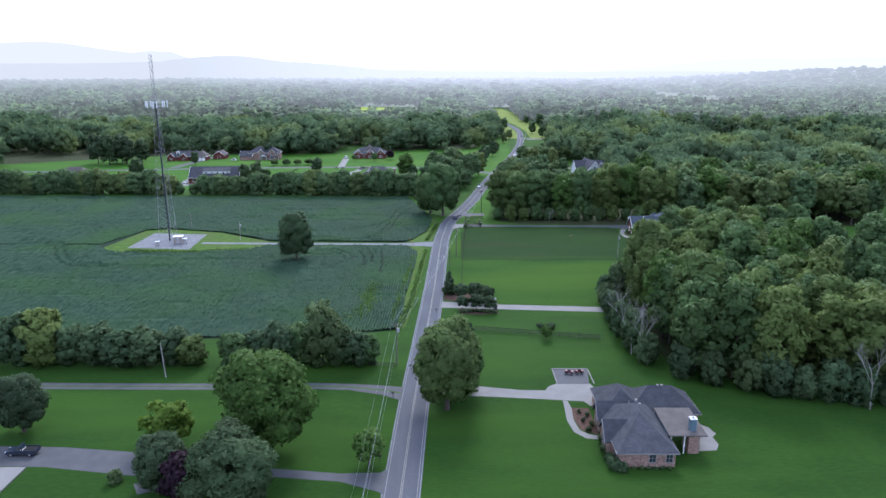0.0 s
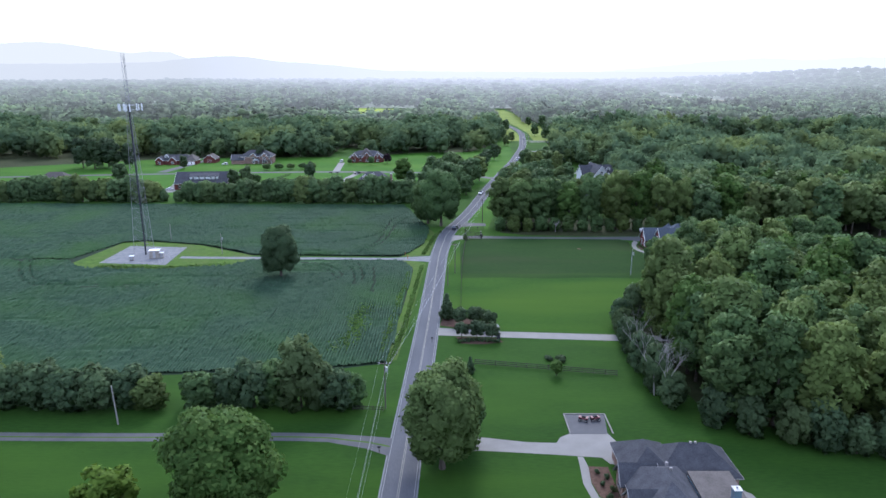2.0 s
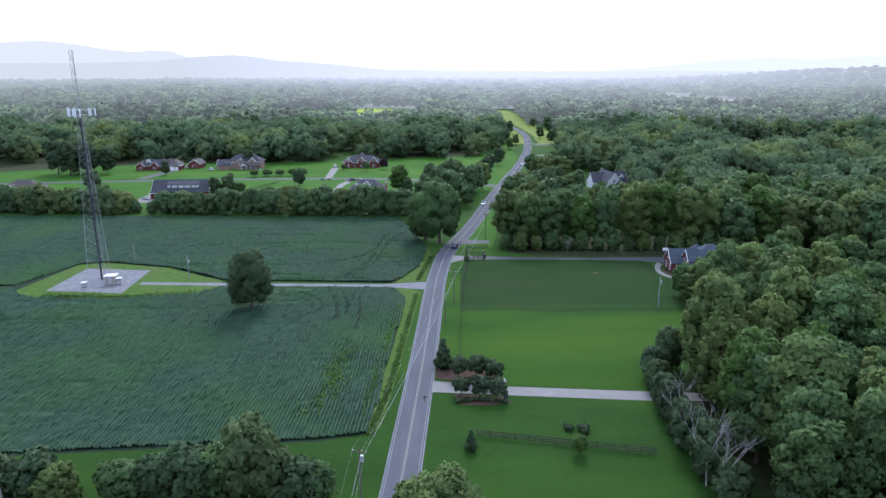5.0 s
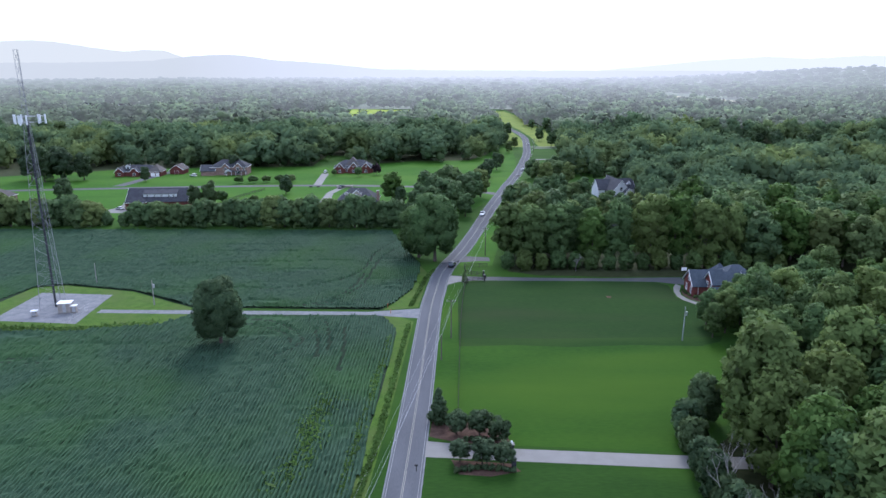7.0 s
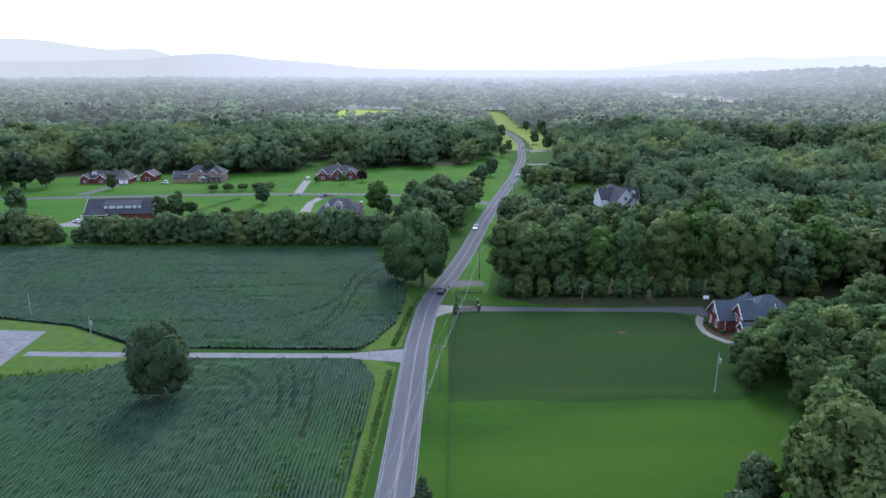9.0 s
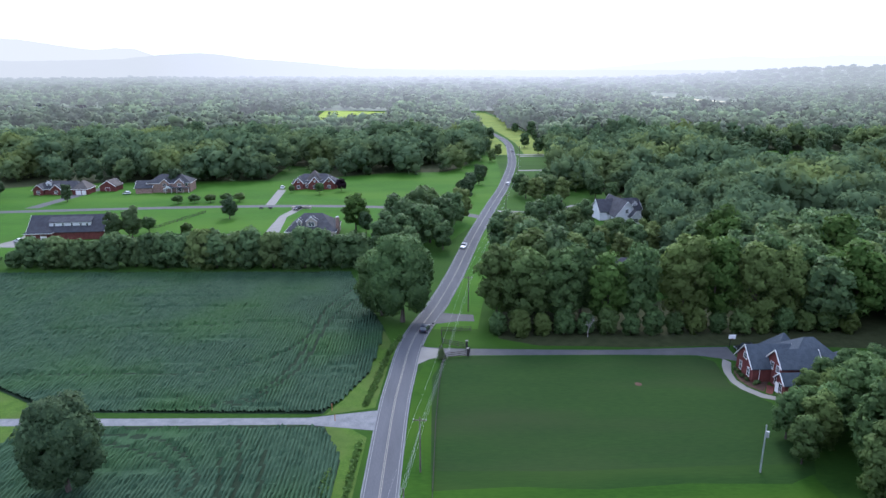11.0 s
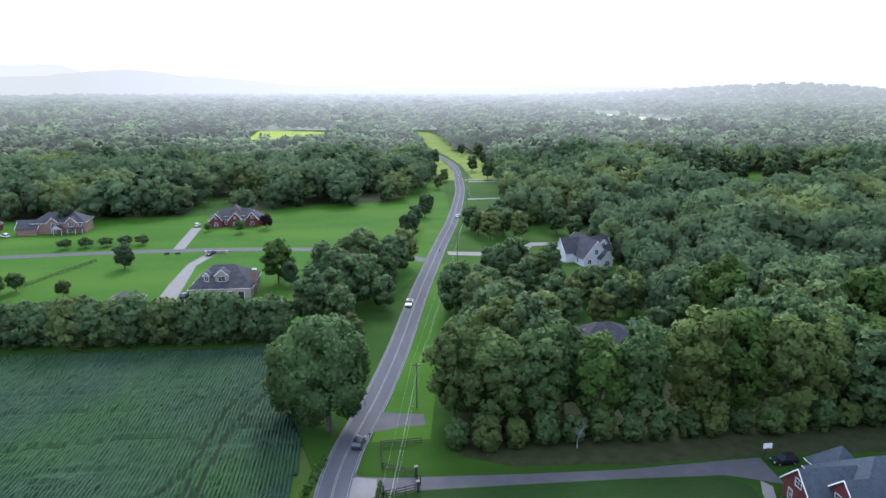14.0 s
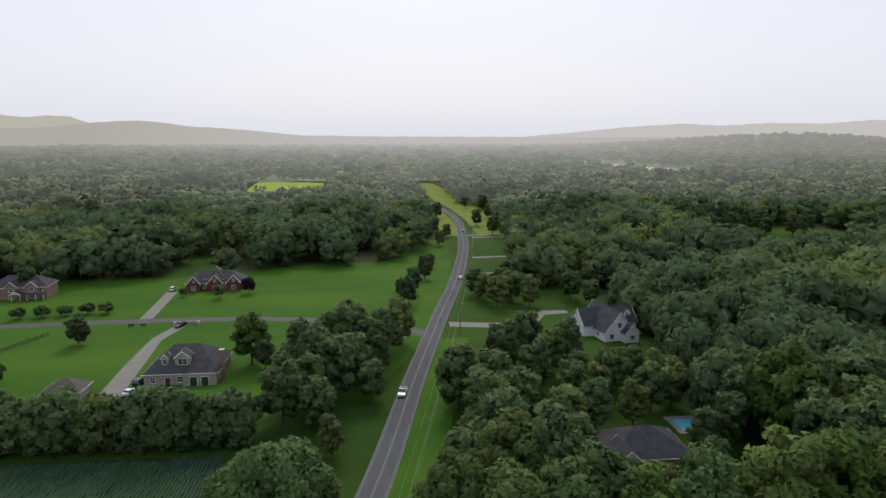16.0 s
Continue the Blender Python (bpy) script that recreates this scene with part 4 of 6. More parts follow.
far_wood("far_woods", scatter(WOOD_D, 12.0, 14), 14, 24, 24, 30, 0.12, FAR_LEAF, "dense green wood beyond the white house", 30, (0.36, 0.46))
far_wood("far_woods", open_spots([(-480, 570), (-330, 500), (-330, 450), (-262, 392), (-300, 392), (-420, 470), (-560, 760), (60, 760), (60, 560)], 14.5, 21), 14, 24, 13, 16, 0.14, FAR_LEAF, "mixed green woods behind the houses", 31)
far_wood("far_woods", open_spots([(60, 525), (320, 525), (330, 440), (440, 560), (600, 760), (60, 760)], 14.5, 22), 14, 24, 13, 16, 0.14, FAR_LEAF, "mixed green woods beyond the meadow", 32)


# ---- weeds along the ditch ----
def weed_strip(name, line, low, high, step, spread, material, label, seed):
    """Tufts of coarse leaves along a line."""
    r = np.random.default_rng(seed)
    verts, tris, k = [], [], 0
    for x, y in smooth_line(line, step):
        n = 16
        c = np.array([x, y, 0]) + r.normal(0, 1, (n, 3)) * (spread, spread, 0)
        c[:, 2] = r.uniform(low * 0.3, high, n)
        t1 = r.normal(0, 0.2, (n, 3))
        t2 = r.normal(0, 0.2, (n, 3))
        verts.append(np.stack([c - t1, c - t2, c + t1, c + t2], 1).reshape(-1, 3))
        q = np.arange(n * 4).reshape(-1, 4) + k
        tris += [q[:, :3], q[:, (0, 2, 3)]]
        k += n * 4
    me = raw_mesh(name, np.concatenate(verts), np.concatenate(tris))
    tagged(link_mesh(name, me, material), label, "weeds", kind="stuff")


weed_strip("ditch_weeds", [(-13.4, 178), (-11.2, 200), (-9.6, 235), (-8.2, 262)], 0.1, 0.4, 0.5, 0.3, LEAF_BRIGHT, "tangled green weeds along the roadside ditch", 51)
weed_strip("ditch_weeds", [(-8.4, 277), (-6.6, 290), (-4.4, 305), (-2.2, 314)], 0.1, 0.45, 0.5, 0.35, LEAF_BRIGHT, "tangled green weeds along the roadside ditch", 52)
weed_strip("field_weeds", [(-15.8, 183), (-14, 220), (-12.8, 252)], 0.1, 0.5, 0.7, 0.5, LEAF_BRIGHT, "pale weeds along the field edge", 53)
weed_strip("field_weeds", [(-124, 259), (-100, 258), (-80, 262)], 0.1, 0.5, 0.7, 1.2, LEAF_BRIGHT, "pale weeds along the field edge", 54)
weed_strip("field_weeds", [(-27, 186), (-24, 196), (-25, 208), (-22, 218)], 0.45, 0.75, 0.45, 1.5, LEAF_BRIGHT, "patch of bright weeds among the beans", 55)

for i, (x, y) in enumerate(((243, 684), (255, 679), (271, 687), (282, 694), (293, 680), (312, 678), (327, 690), (262, 702), (338, 700), (250, 712), (303, 706))):
    MID.put(x, y, 0.72 + 0.08 * (i % 3), 0.95, group="round trees in the far meadow", label="round dark tree standing in a far meadow", material=LEAF_DARK)

for i, (x, y) in enumerate(((97, 640), (106, 668), (99, 706), (111, 722), (121, 760), (112, 800), (128, 826), (117, 862), (64, 694), (58, 722), (68, 806), (60, 842), (65, 872), (103, 884), (94, 752), (124, 690), (56, 660), (108, 742))):
    MID.put(x, y, 0.55 + 0.1 * (i % 4), 0.95, group="scattered trees by the far road")


# ---- the far distance: woods and hills with bright haze mixed in as emission ----
# glow colour that stands in for the haze over far land
HAZE_GLOW = (0.63, 0.64, 0.57)
DISTANT = painted_haze_material("haze_painted_woods", (0.060, 0.102, 0.046), HAZE_GLOW, 740, 4300, 0.93)
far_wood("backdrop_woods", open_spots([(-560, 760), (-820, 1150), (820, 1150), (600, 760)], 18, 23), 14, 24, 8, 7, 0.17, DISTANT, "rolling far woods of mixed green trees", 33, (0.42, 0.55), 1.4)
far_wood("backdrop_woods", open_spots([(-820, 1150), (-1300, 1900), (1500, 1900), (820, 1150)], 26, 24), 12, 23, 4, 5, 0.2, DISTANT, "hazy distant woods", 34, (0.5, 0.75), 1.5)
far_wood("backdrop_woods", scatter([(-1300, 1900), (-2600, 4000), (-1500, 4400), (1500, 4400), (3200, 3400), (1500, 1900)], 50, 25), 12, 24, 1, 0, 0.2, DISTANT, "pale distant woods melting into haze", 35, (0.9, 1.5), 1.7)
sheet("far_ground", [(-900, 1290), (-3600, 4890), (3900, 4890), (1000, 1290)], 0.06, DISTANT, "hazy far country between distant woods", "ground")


def hill_line(name, radius, profile, material, label, lowest=-5):
    """A range of hills; profile: bearing (run over rise of the view) against height above the eye's level, as a slope."""
    g = Geo()
    bearings = np.arange(-0.95, 1.1, 0.01)
    heights = np.interp(bearings, *zip(*profile))
    rng = np.random.default_rng(9)
    n = len(bearings)
    for depth, part_ in ((0, 0.0), (60, 0.55), (130, 0.85), (200, 1.0)):
        for b, h in zip(bearings, heights):
            a = math.atan(b)
            r = radius - 200 + depth
            top = 69 + h * radius + rng.normal(0, 1.2)
            g.v.append((r * math.sin(a), 100 + r * math.cos(a), lowest + (top - lowest) * part_))
    g.f = [(j * n + i, j * n + i + 1, (j + 1) * n + i + 1, (j + 1) * n + i) for j in range(3) for i in range(n - 1)]
    return tagged(link_mesh(name, g, material, smooth=True), label, "hills", kind="structure")


hill_steps = [(x, y) for y in range(2000, 4700, 150) for x in range(300, 3700, 170)]
hill_across = len(range(300, 3700, 170))
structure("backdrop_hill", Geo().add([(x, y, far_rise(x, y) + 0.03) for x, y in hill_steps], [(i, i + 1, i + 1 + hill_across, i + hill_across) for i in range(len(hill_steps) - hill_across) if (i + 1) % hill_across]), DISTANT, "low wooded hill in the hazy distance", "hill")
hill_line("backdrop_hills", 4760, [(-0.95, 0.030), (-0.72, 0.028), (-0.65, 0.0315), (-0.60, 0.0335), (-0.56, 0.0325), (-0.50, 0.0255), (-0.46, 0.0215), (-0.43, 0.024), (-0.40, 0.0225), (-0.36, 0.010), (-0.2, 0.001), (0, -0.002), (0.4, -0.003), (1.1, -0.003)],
          painted_haze_material("haze_painted_hills", (0.05, 0.07, 0.06), (0.86, 0.84, 0.70), 1000, 4000, 0.98), "pale blue hills far off in the haze")
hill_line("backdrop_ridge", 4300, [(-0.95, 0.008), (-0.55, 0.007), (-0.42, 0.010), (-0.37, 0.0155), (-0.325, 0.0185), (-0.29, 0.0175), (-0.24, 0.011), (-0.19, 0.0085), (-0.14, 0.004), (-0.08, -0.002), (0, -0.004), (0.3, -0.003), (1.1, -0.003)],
          painted_haze_material("hazy_ridge", (0.05, 0.075, 0.05), (0.77, 0.76, 0.655), 1000, 4000, 0.95), "hazy wooded ridge in the distance")
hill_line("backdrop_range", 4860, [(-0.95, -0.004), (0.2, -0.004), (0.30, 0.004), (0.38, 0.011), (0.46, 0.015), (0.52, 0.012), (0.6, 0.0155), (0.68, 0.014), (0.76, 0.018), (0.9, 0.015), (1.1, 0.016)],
          painted_haze_material("haze_painted_range", (0.05, 0.07, 0.06), (0.98, 0.965, 0.89), 1000, 4000, 0.98), "almost white far range behind the haze")
sheet("stubble_field", [(545, 1580), (490, 2150), (545, 2150), (650, 1580)], 0.2, surface("pale_stubble", (0.42, 0.38, 0.26), (0.55, 0.50, 0.36), 0.02, 0.4, 0.9, 0.1), "pale stubble field between far woods", "field")

MEADOW_FAR = surface("distant_meadow", (0.09, 0.14, 0.03), (0.15, 0.20, 0.045), 0.03, 0.5, 0.95, 0.1)
sheet("far_field", [(-340, 1045), (-340, 1120), (-175, 1130), (-170, 1050)], 0.1, MEADOW_FAR, "pale green field between far woods", "field")
sheet("far_field", [(420, 980), (430, 1040), (640, 1080), (620, 1000)], 0.1, MEADOW_FAR, "pale green field between far woods", "field")
sheet("far_field", [(-700, 1250), (-690, 1330), (-420, 1360), (-420, 1290)], 0.1, MEADOW_FAR, "pale green field around distant houses", "field")

# sunlight on the far verge, put into a lighter, yellower grass colour
SUNNY_MEADOW = surface("sunny_meadow", (0.10, 0.15, 0.025), (0.17, 0.21, 0.04), 0.05, 0.5, 0.95, 0.1)
sheet("sunny_verge", [(87, 700), (91, 790), (88, 880), (80, 960), (76, 1060), (84, 1235), (100, 1235), (111, 1100), (110, 960), (117, 895), (117, 800), (104, 700)], 0.006, SUNNY_MEADOW, "sunlit yellowish meadow beside the far road", "meadow")
sheet("sunny_verge", [(76, 700), (79, 790), (77, 860), (70, 930), (63, 900), (63, 770), (60, 705)], 0.006, SUNNY_MEADOW, "sunlit yellowish meadow beside the far road", "meadow")


# ---- houses ----
class House:
    """A house in its own axes (x right, y back); parts are added to one empty at its base."""

    def __init__(self, label, x, y, turn, wall, roof, trim=None, category="house", name="house"):
        self.ob = thing(name, label, category, pose(x, y, 0, 0, 0, turn))
        self.wall, self.roof, self.trim = wall, roof, trim or TRIM_WHITE

    def block(self, x0, x1, y0, y1, h, mat=None):
        g = Geo().box(x0, x1, y0, y1, -0.2, h)
        link_mesh("wall", g, mat or self.wall, self.ob)

    def hip(self, x0, x1, y0, y1, z, rise, over=0.5, mat=None, inset=None):
        x0, x1, y0, y1 = x0 - over, x1 + over, y0 - over, y1 + over
        w, d = x1 - x0, y1 - y0
        k = min(w, d) / 2 if inset is None else inset
        if w >= d:
            ridge = [(x0 + k, (y0 + y1) / 2, z + rise), (x1 - k, (y0 + y1) / 2, z + rise)]
            faces = [(4, 5, 9, 8), (5, 6, 9), (6, 7, 8, 9), (7, 4, 8)]
        else:
            ridge = [((x0 + x1) / 2, y0 + k, z + rise), ((x0 + x1) / 2, y1 - k, z + rise)]
            faces = [(4, 5, 8), (5, 6, 9, 8), (6, 7, 9), (7, 4, 8, 9)]
        v = [(x0, y0, z - 0.18), (x1, y0, z - 0.18), (x1, y1, z - 0.18), (x0, y1, z - 0.18), (x0, y0, z), (x1, y0, z), (x1, y1, z), (x0, y1, z)] + ridge
        g = Geo().add(v, [(3, 2, 1, 0), (0, 1, 5, 4), (1, 2, 6, 5), (2, 3, 7, 6), (3, 0, 4, 7)] + faces)
        roof = link_mesh("roof", g, mat or self.roof, self.ob)
        f = Geo()
        f.box(x0 - 0.06, x1 + 0.06, y0 - 0.06, y0 - 0.004, z - 0.22, z - 0.03).box(x0 - 0.06, x1 + 0.06, y1 + 0.004, y1 + 0.06, z - 0.22, z - 0.03)
        f.box(x0 - 0.06, x0 - 0.004, y0 - 0.004, y1 + 0.004, z - 0.22, z - 0.03).box(x1 + 0.004, x1 + 0.06, y0 - 0.004, y1 + 0.004, z - 0.22, z - 0.03)
        link_mesh("gutter", f, self.trim, roof)

    def gable(self, x0, x1, y0, y1, z, rise, axis="x", over=0.45, mat=None, wall=None):
        """A pitched roof with its gable walls and barge boards; axis: the way that its ridge runs."""
        def at(a, b, c):
            return (a, b, c) if axis == "x" else (b, a, c)
        a0, a1, b0, b1 = (x0, x1, y0, y1) if axis == "x" else (y0, y1, x0, x1)
        mid, slope = (b0 + b1) / 2, rise / ((b1 - b0) / 2)
        drop = over * slope
        g = Geo()
        for s, e in ((b0 - over, mid), (b1 + over, mid)):
            v = [at(a0 - over, s, z - drop), at(a1 + over, s, z - drop), at(a1 + over, e, z + rise), at(a0 - over, e, z + rise)]
            v += [(p[0], p[1], p[2] + 0.18) for p in v]
            g.add(v, [(0, 1, 2, 3), (7, 6, 5, 4), (0, 4, 5, 1), (1, 5, 6, 2), (2, 6, 7, 3), (3, 7, 4, 0)])
        roof = link_mesh("roof", g, mat or self.roof, self.ob)
        w = Geo()
        v = [at(a0, b0, z), at(a0, b1, z), at(a0, mid, z + rise), at(a1, b0, z), at(a1, b1, z), at(a1, mid, z + rise)]
        w.add(v, [(0, 2, 1), (3, 4, 5), (0, 1, 4, 3), (1, 2, 5, 4), (2, 0, 3, 5)])
        link_mesh("gable_wall", w, wall or self.wall, self.ob)
        for a in (a0 - over - 0.05, a1 + over + 0.05):
            for s in (b0 - over, b1 + over):
                link_mesh("barge_board", Geo().tube(at(a, s, z - drop + 0.06), at(a, mid, z + rise + 0.06), 0.13, n=4), self.trim, roof)

    def window(self, x, y, z, w, h, face="s", cols=2, rows=2):
        """A framed window whose sill is z up on the wall at x, y."""
        def at(a, b, c):
            return {"s": (x + a, y - b, z + c), "n": (x - a, y + b, z + c), "w": (x - b, y - a, z + c), "e": (x + b, y + a, z + c)}[face]
        def bar(g, a0, a1, c0, c1, depth):
            p, q = at(a0, -0.02, c0), at(a1, depth, c1)
            g.box(*sorted((p[0], q[0])), *sorted((p[1], q[1])), *sorted((p[2], q[2])))
        g = Geo()
        k = 0.1
        bar(g, -w / 2 - k, w / 2 + k, -k * 1.4, 0, 0.1)
        bar(g, -w / 2 - k, w / 2 + k, h, h + k, 0.08)
        bar(g, -w / 2 - k, -w / 2, 0, h, 0.08)
        bar(g, w / 2, w / 2 + k, 0, h, 0.08)
        for i in range(1, cols):
            bar(g, -w / 2 + w * i / cols - 0.03, -w / 2 + w * i / cols + 0.03, 0, h, 0.055)
        for i in range(1, rows):
            bar(g, -w / 2, w / 2, h * i / rows - 0.03, h * i / rows + 0.03, 0.05)
        ob = link_mesh("window", g, self.trim, self.ob)
        p = Geo()
        bar(p, -w / 2, w / 2, 0, h, 0.03)
        link_mesh("pane", p, PANE, ob)

    def door(self, x, y, w, h, face, mat):
        def at(a, b):
            return {"s": (x + a, y - b), "n": (x - a, y + b), "w": (x - b, y - a), "e": (x + b, y + a)}[face]
        p, q = at(-w / 2, -0.02), at(w / 2, 0.06)
        door = link_mesh("door", Geo().box(*sorted((p[0], q[0])), *sorted((p[1], q[1])), 0, h), mat, self.ob)
        g = Geo()
        for a0, a1, z0, z1 in ((-w / 2 - 0.12, -w / 2, 0, h + 0.12), (w / 2, w / 2 + 0.12, 0, h + 0.12), (-w / 2, w / 2, h, h + 0.12)):
            p, q = at(a0, -0.02), at(a1, 0.1)
            g.box(*sorted((p[0], q[0])), *sorted((p[1], q[1])), z0, z1)
        link_mesh("door_frame", g, self.trim, door)

    def dormer(self, x, y, z, w, h, deep, rise, mat):
        """A roof dormer whose front stands at y and faces the front."""
        link_mesh("dormer", Geo().box(x - w / 2, x + w / 2, y, y + deep, z, z + h), mat, self.ob)
        self.gable(x - w / 2, x + w / 2, y, y + deep, z + h, rise, "y", 0.25, wall=mat)
        self.window(x, y, z + h * 0.2, w * 0.55, h * 0.65, "s")

    def chimney(self, x, y, z0, z1, w=1.0, mat=None, cap=None):
        ch = link_mesh("chimney", Geo().box(x - w / 2, x + w / 2, y - w / 2, y + w / 2, z0, z1), mat or self.wall, self.ob)
        link_mesh("cap", Geo().box(x - w * 0.58, x + w * 0.58, y - w * 0.58, y + w * 0.58, z1, z1 + 0.14).tube((x, y, z1 + 0.14), (x, y, z1 + 0.5), 0.16, n=8), cap or STEEL, ch)

    def vent(self, x, y, z):
        link_mesh("roof_vent", Geo().box(x - 0.2, x + 0.2, y - 0.2, y + 0.2, z - 0.3, z + 0.25), self.trim, self.ob)


# brick house with a dark hipped roof beside the concrete drive
h = House("mottled brick house with a dark hipped shingle roof", 30, 112.4, 0, BRICK_BROWN, SHINGLE, paint("taupe_trim", (0.20, 0.19, 0.19), 0.6))
h.block(0.3, 10.4, 0, 16, 3.0)
h.hip(0.3, 10.4, 0, 17.0, 3.0, 4.2, inset=7.2)
h.block(6, 19.4, 14.2, 23.0, 3.0)
h.hip(6, 19.4, 14.2, 23.0, 3.0, 3.8)
h.block(0.8, 9, 16, 24.6, 2.9)
h.hip(0.8, 9, 14, 24.6, 2.9, 3.4)
h.gable(-0.9, 5, 4.2, 9.2, 3.0, 2.6, "x")
h.block(-0.9, 1, 4.2, 9.2, 3.0)
h.gable(-0.5, 5, 12.2, 16.4, 3.0, 2.4, "x")
h.block(-0.5, 1, 12.2, 16.4, 3.0)
h.block(14.2, 16.2, 4.4, 7.6, 3.6)
link_mesh("porch_roof", Geo().add([(10.4, 4.0, 3.75), (17.4, 4.0, 3.75), (17.4, 13.9, 4.1), (10.4, 13.9, 4.1), (10.4, 4.0, 3.95), (17.4, 4.0, 3.95), (17.4, 13.9, 4.3), (10.4, 13.9, 4.3)], [(3, 2, 1, 0), (4, 5, 6, 7), (0, 1, 5, 4), (1, 2, 6, 5), (2, 3, 7, 6), (3, 0, 4, 7)]), SHINGLE_BROWN, h.ob)
for px, py in ((10.9, 4.4), (13.4, 4.4), (17.0, 9.0), (17.0, 13.2)):
    link_mesh("porch_post", Geo().tube((px, py, 0), (px, py, 3.8), 0.11, n=8), TRIM_WHITE, h.ob)
link_mesh("porch_screen", Geo().box(10.42, 10.5, 5.0, 13.6, 0.3, 3.7), GAZEBO_BLUE, h.ob)
h.chimney(15.2, 6.0, 3.6, 6.3, 1.15, GAZEBO_BLUE)
h.window(6.3, 0, 1.0, 1.1, 1.5, "s")
h.window(9.3, 0, 1.0, 1.1, 1.5, "s")
h.window(-0.9, 6.7, 0.9, 1.7, 1.5, "w", 3)
h.window(-0.5, 14.3, 0.9, 1.4, 1.5, "w")
h.window(0.3, 2.2, 0.9, 1.2, 1.5, "w")
h.window(17.5, 14.2, 1.0, 1.4, 1.4, "s")
h.window(19.4, 19, 1.0, 1.6, 1.4, "e")
h.door(0.3, 10.6, 1.1, 2.1, "w", MAROON)
for vx, vy, vz in ((13.2, 18.6, 6.7), (12.4, 18.6, 6.7), (6.3, 12.2, 6.75), (6.6, 10.9, 6.6)):
    h.vent(vx, vy, vz)
sheet("patio", [(46.6, 117.6), (50.0, 117.9), (51.2, 120), (51.0, 122.6), (52.2, 123.8), (51.6, 126.2), (49.6, 128), (48.2, 130.5), (47.4, 126.5), (46.6, 124)], 0.02, CONCRETE, "curved concrete patio behind the brick house", "patio")
sheet("planting_bed", [(25.8, 134.2), (29.4, 134), (29.4, 123.2), (26.2, 125.2), (25.5, 129)], 0.009, MULCH, "brown mulched flower bed by the walk", "flower bed")
for i, (x, y, s) in enumerate(((27, 132, .5), (28.4, 130.6, .55), (27.2, 128.6, .5), (28.6, 126.8, .6), (27.6, 124.8, .6), (29.2, 121, .8), (29.0, 117.4, .9), (29.2, 114.6, 1.0), (29.4, 111.9, 1.35), (30.6, 111.2, 1.0))):
    SHRUB.put(x, y, s, 1.0, group="shrubs along the brick house")
for i in range(7):
    SHRUB.put(31.8 + i * 1.25, 111.7, 0.42, 0.9, group="small shrubs along the brick wall")
kerb = Geo().box(24.7, 33.1, 152.9, 153.15, 0, 0.16).box(24.55, 24.8, 145.4, 153.15, 0, 0.16).box(32.9, 33.15, 145.4, 153.15, 0, 0.16)
structure("pad_kerb", kerb, CONCRETE, "low concrete kerb round the parking pad", "kerb")
court = Geo().box(-92, -75.2, 96, 111.6, 0, 0.25)
structure("white_court", court, CONCRETE, "pale flat concrete slab beside the parking court", "slab")

# red brick house with a blue-grey roof at the end of the estate drive
h = House("red brick house with a steep blue-grey shingle roof", 79.4, 279, 0, BRICK_RED, SHINGLE_BLUE)
h.block(0, 9, 7, 15, 3.6)
h.gable(0, 10, 7, 15, 3.6, 3.9, "x")
h.block(6, 22, 3.5, 17, 3.6)
h.hip(6, 22, 3.5, 17.6, 3.6, 5.9, inset=7.4)
h.block(4.2, 12, 2.4, 8.6, 5.6)
h.gable(4.2, 13, 2.4, 8.6, 5.6, 2.9, "x")
h.block(3.2, 8, -1.2, 2.4, 3.4)
h.gable(3.2, 9, -1.2, 2.6, 3.4, 1.7, "x")
h.block(20, 27, 4.5, 13.5, 3.4)
h.hip(20, 27, 4.5, 13.5, 3.4, 3.2)
h.hip(8, 15, 13, 20, 3.6, 4.6)
h.block(8, 15, 14, 20, 3.6)
h.gable(22.5, 26, 1.6, 6, 3.4, 1.5, "y", wall=SHINGLE_BLACK)
h.block(22.5, 26, 2.2, 6, 3.4)
for wy in (8.9, 12.8):
    h.window(0, wy, 0.7, 1.0, 1.9, "w")
h.window(0, 11, 4.2, 1.5, 1.3, "w")
h.window(4.2, 4.2, 0.8, 1.4, 1.9, "w")
h.window(4.2, 6.8, 3.5, 1.3, 1.6, "w")
h.window(4.2, 4.2, 3.7, 1.1, 1.4, "w")
h.window(3.2, 0.6, 0.8, 1.2, 1.8, "w")
h.door(3.2, 1.9, 1.1, 2.2, "w", TRIM_WHITE)
link_mesh("downpipe", Geo().tube((1.6, 6.93, 0), (1.6, 6.93, 3.5), 0.06, n=6), TRIM_WHITE, h.ob)
sheet("brick_terrace", [(81.2, 279.8), (83.6, 283.4), (82.2, 284.4), (80, 280.4)], 0.024, BRICK_RED, "small red brick entrance terrace", "terrace")
sheet("planting_bed", [(79.3, 294), (77.6, 291), (77, 287), (77.8, 283.6), (79.9, 281), (82, 284), (83.5, 286), (79.3, 286)], 0.011, MULCH, "dark mulched bed inside the curved walk", "flower bed")
for x, y, s in ((78.6, 292.4, .55), (78.4, 290.6, .6), (78.3, 288.6, .6), (78.6, 286.6, .55), (79.6, 284.6, .6), (80.6, 285.2, .55), (81.9, 278.6, .6), (83, 277.2, .7)):
    SHRUB.put(x, y, s, 1.0, group="shrubs round the red brick house", material=LEAF)
sheet("bare_patch", [(52.3, 285), (53, 284.6), (53.8, 285), (53.9, 285.9), (53.2, 286.5), (52.4, 286.2)], 0.008, MULCH, "small dry bare patch in the lawn", "bare patch")
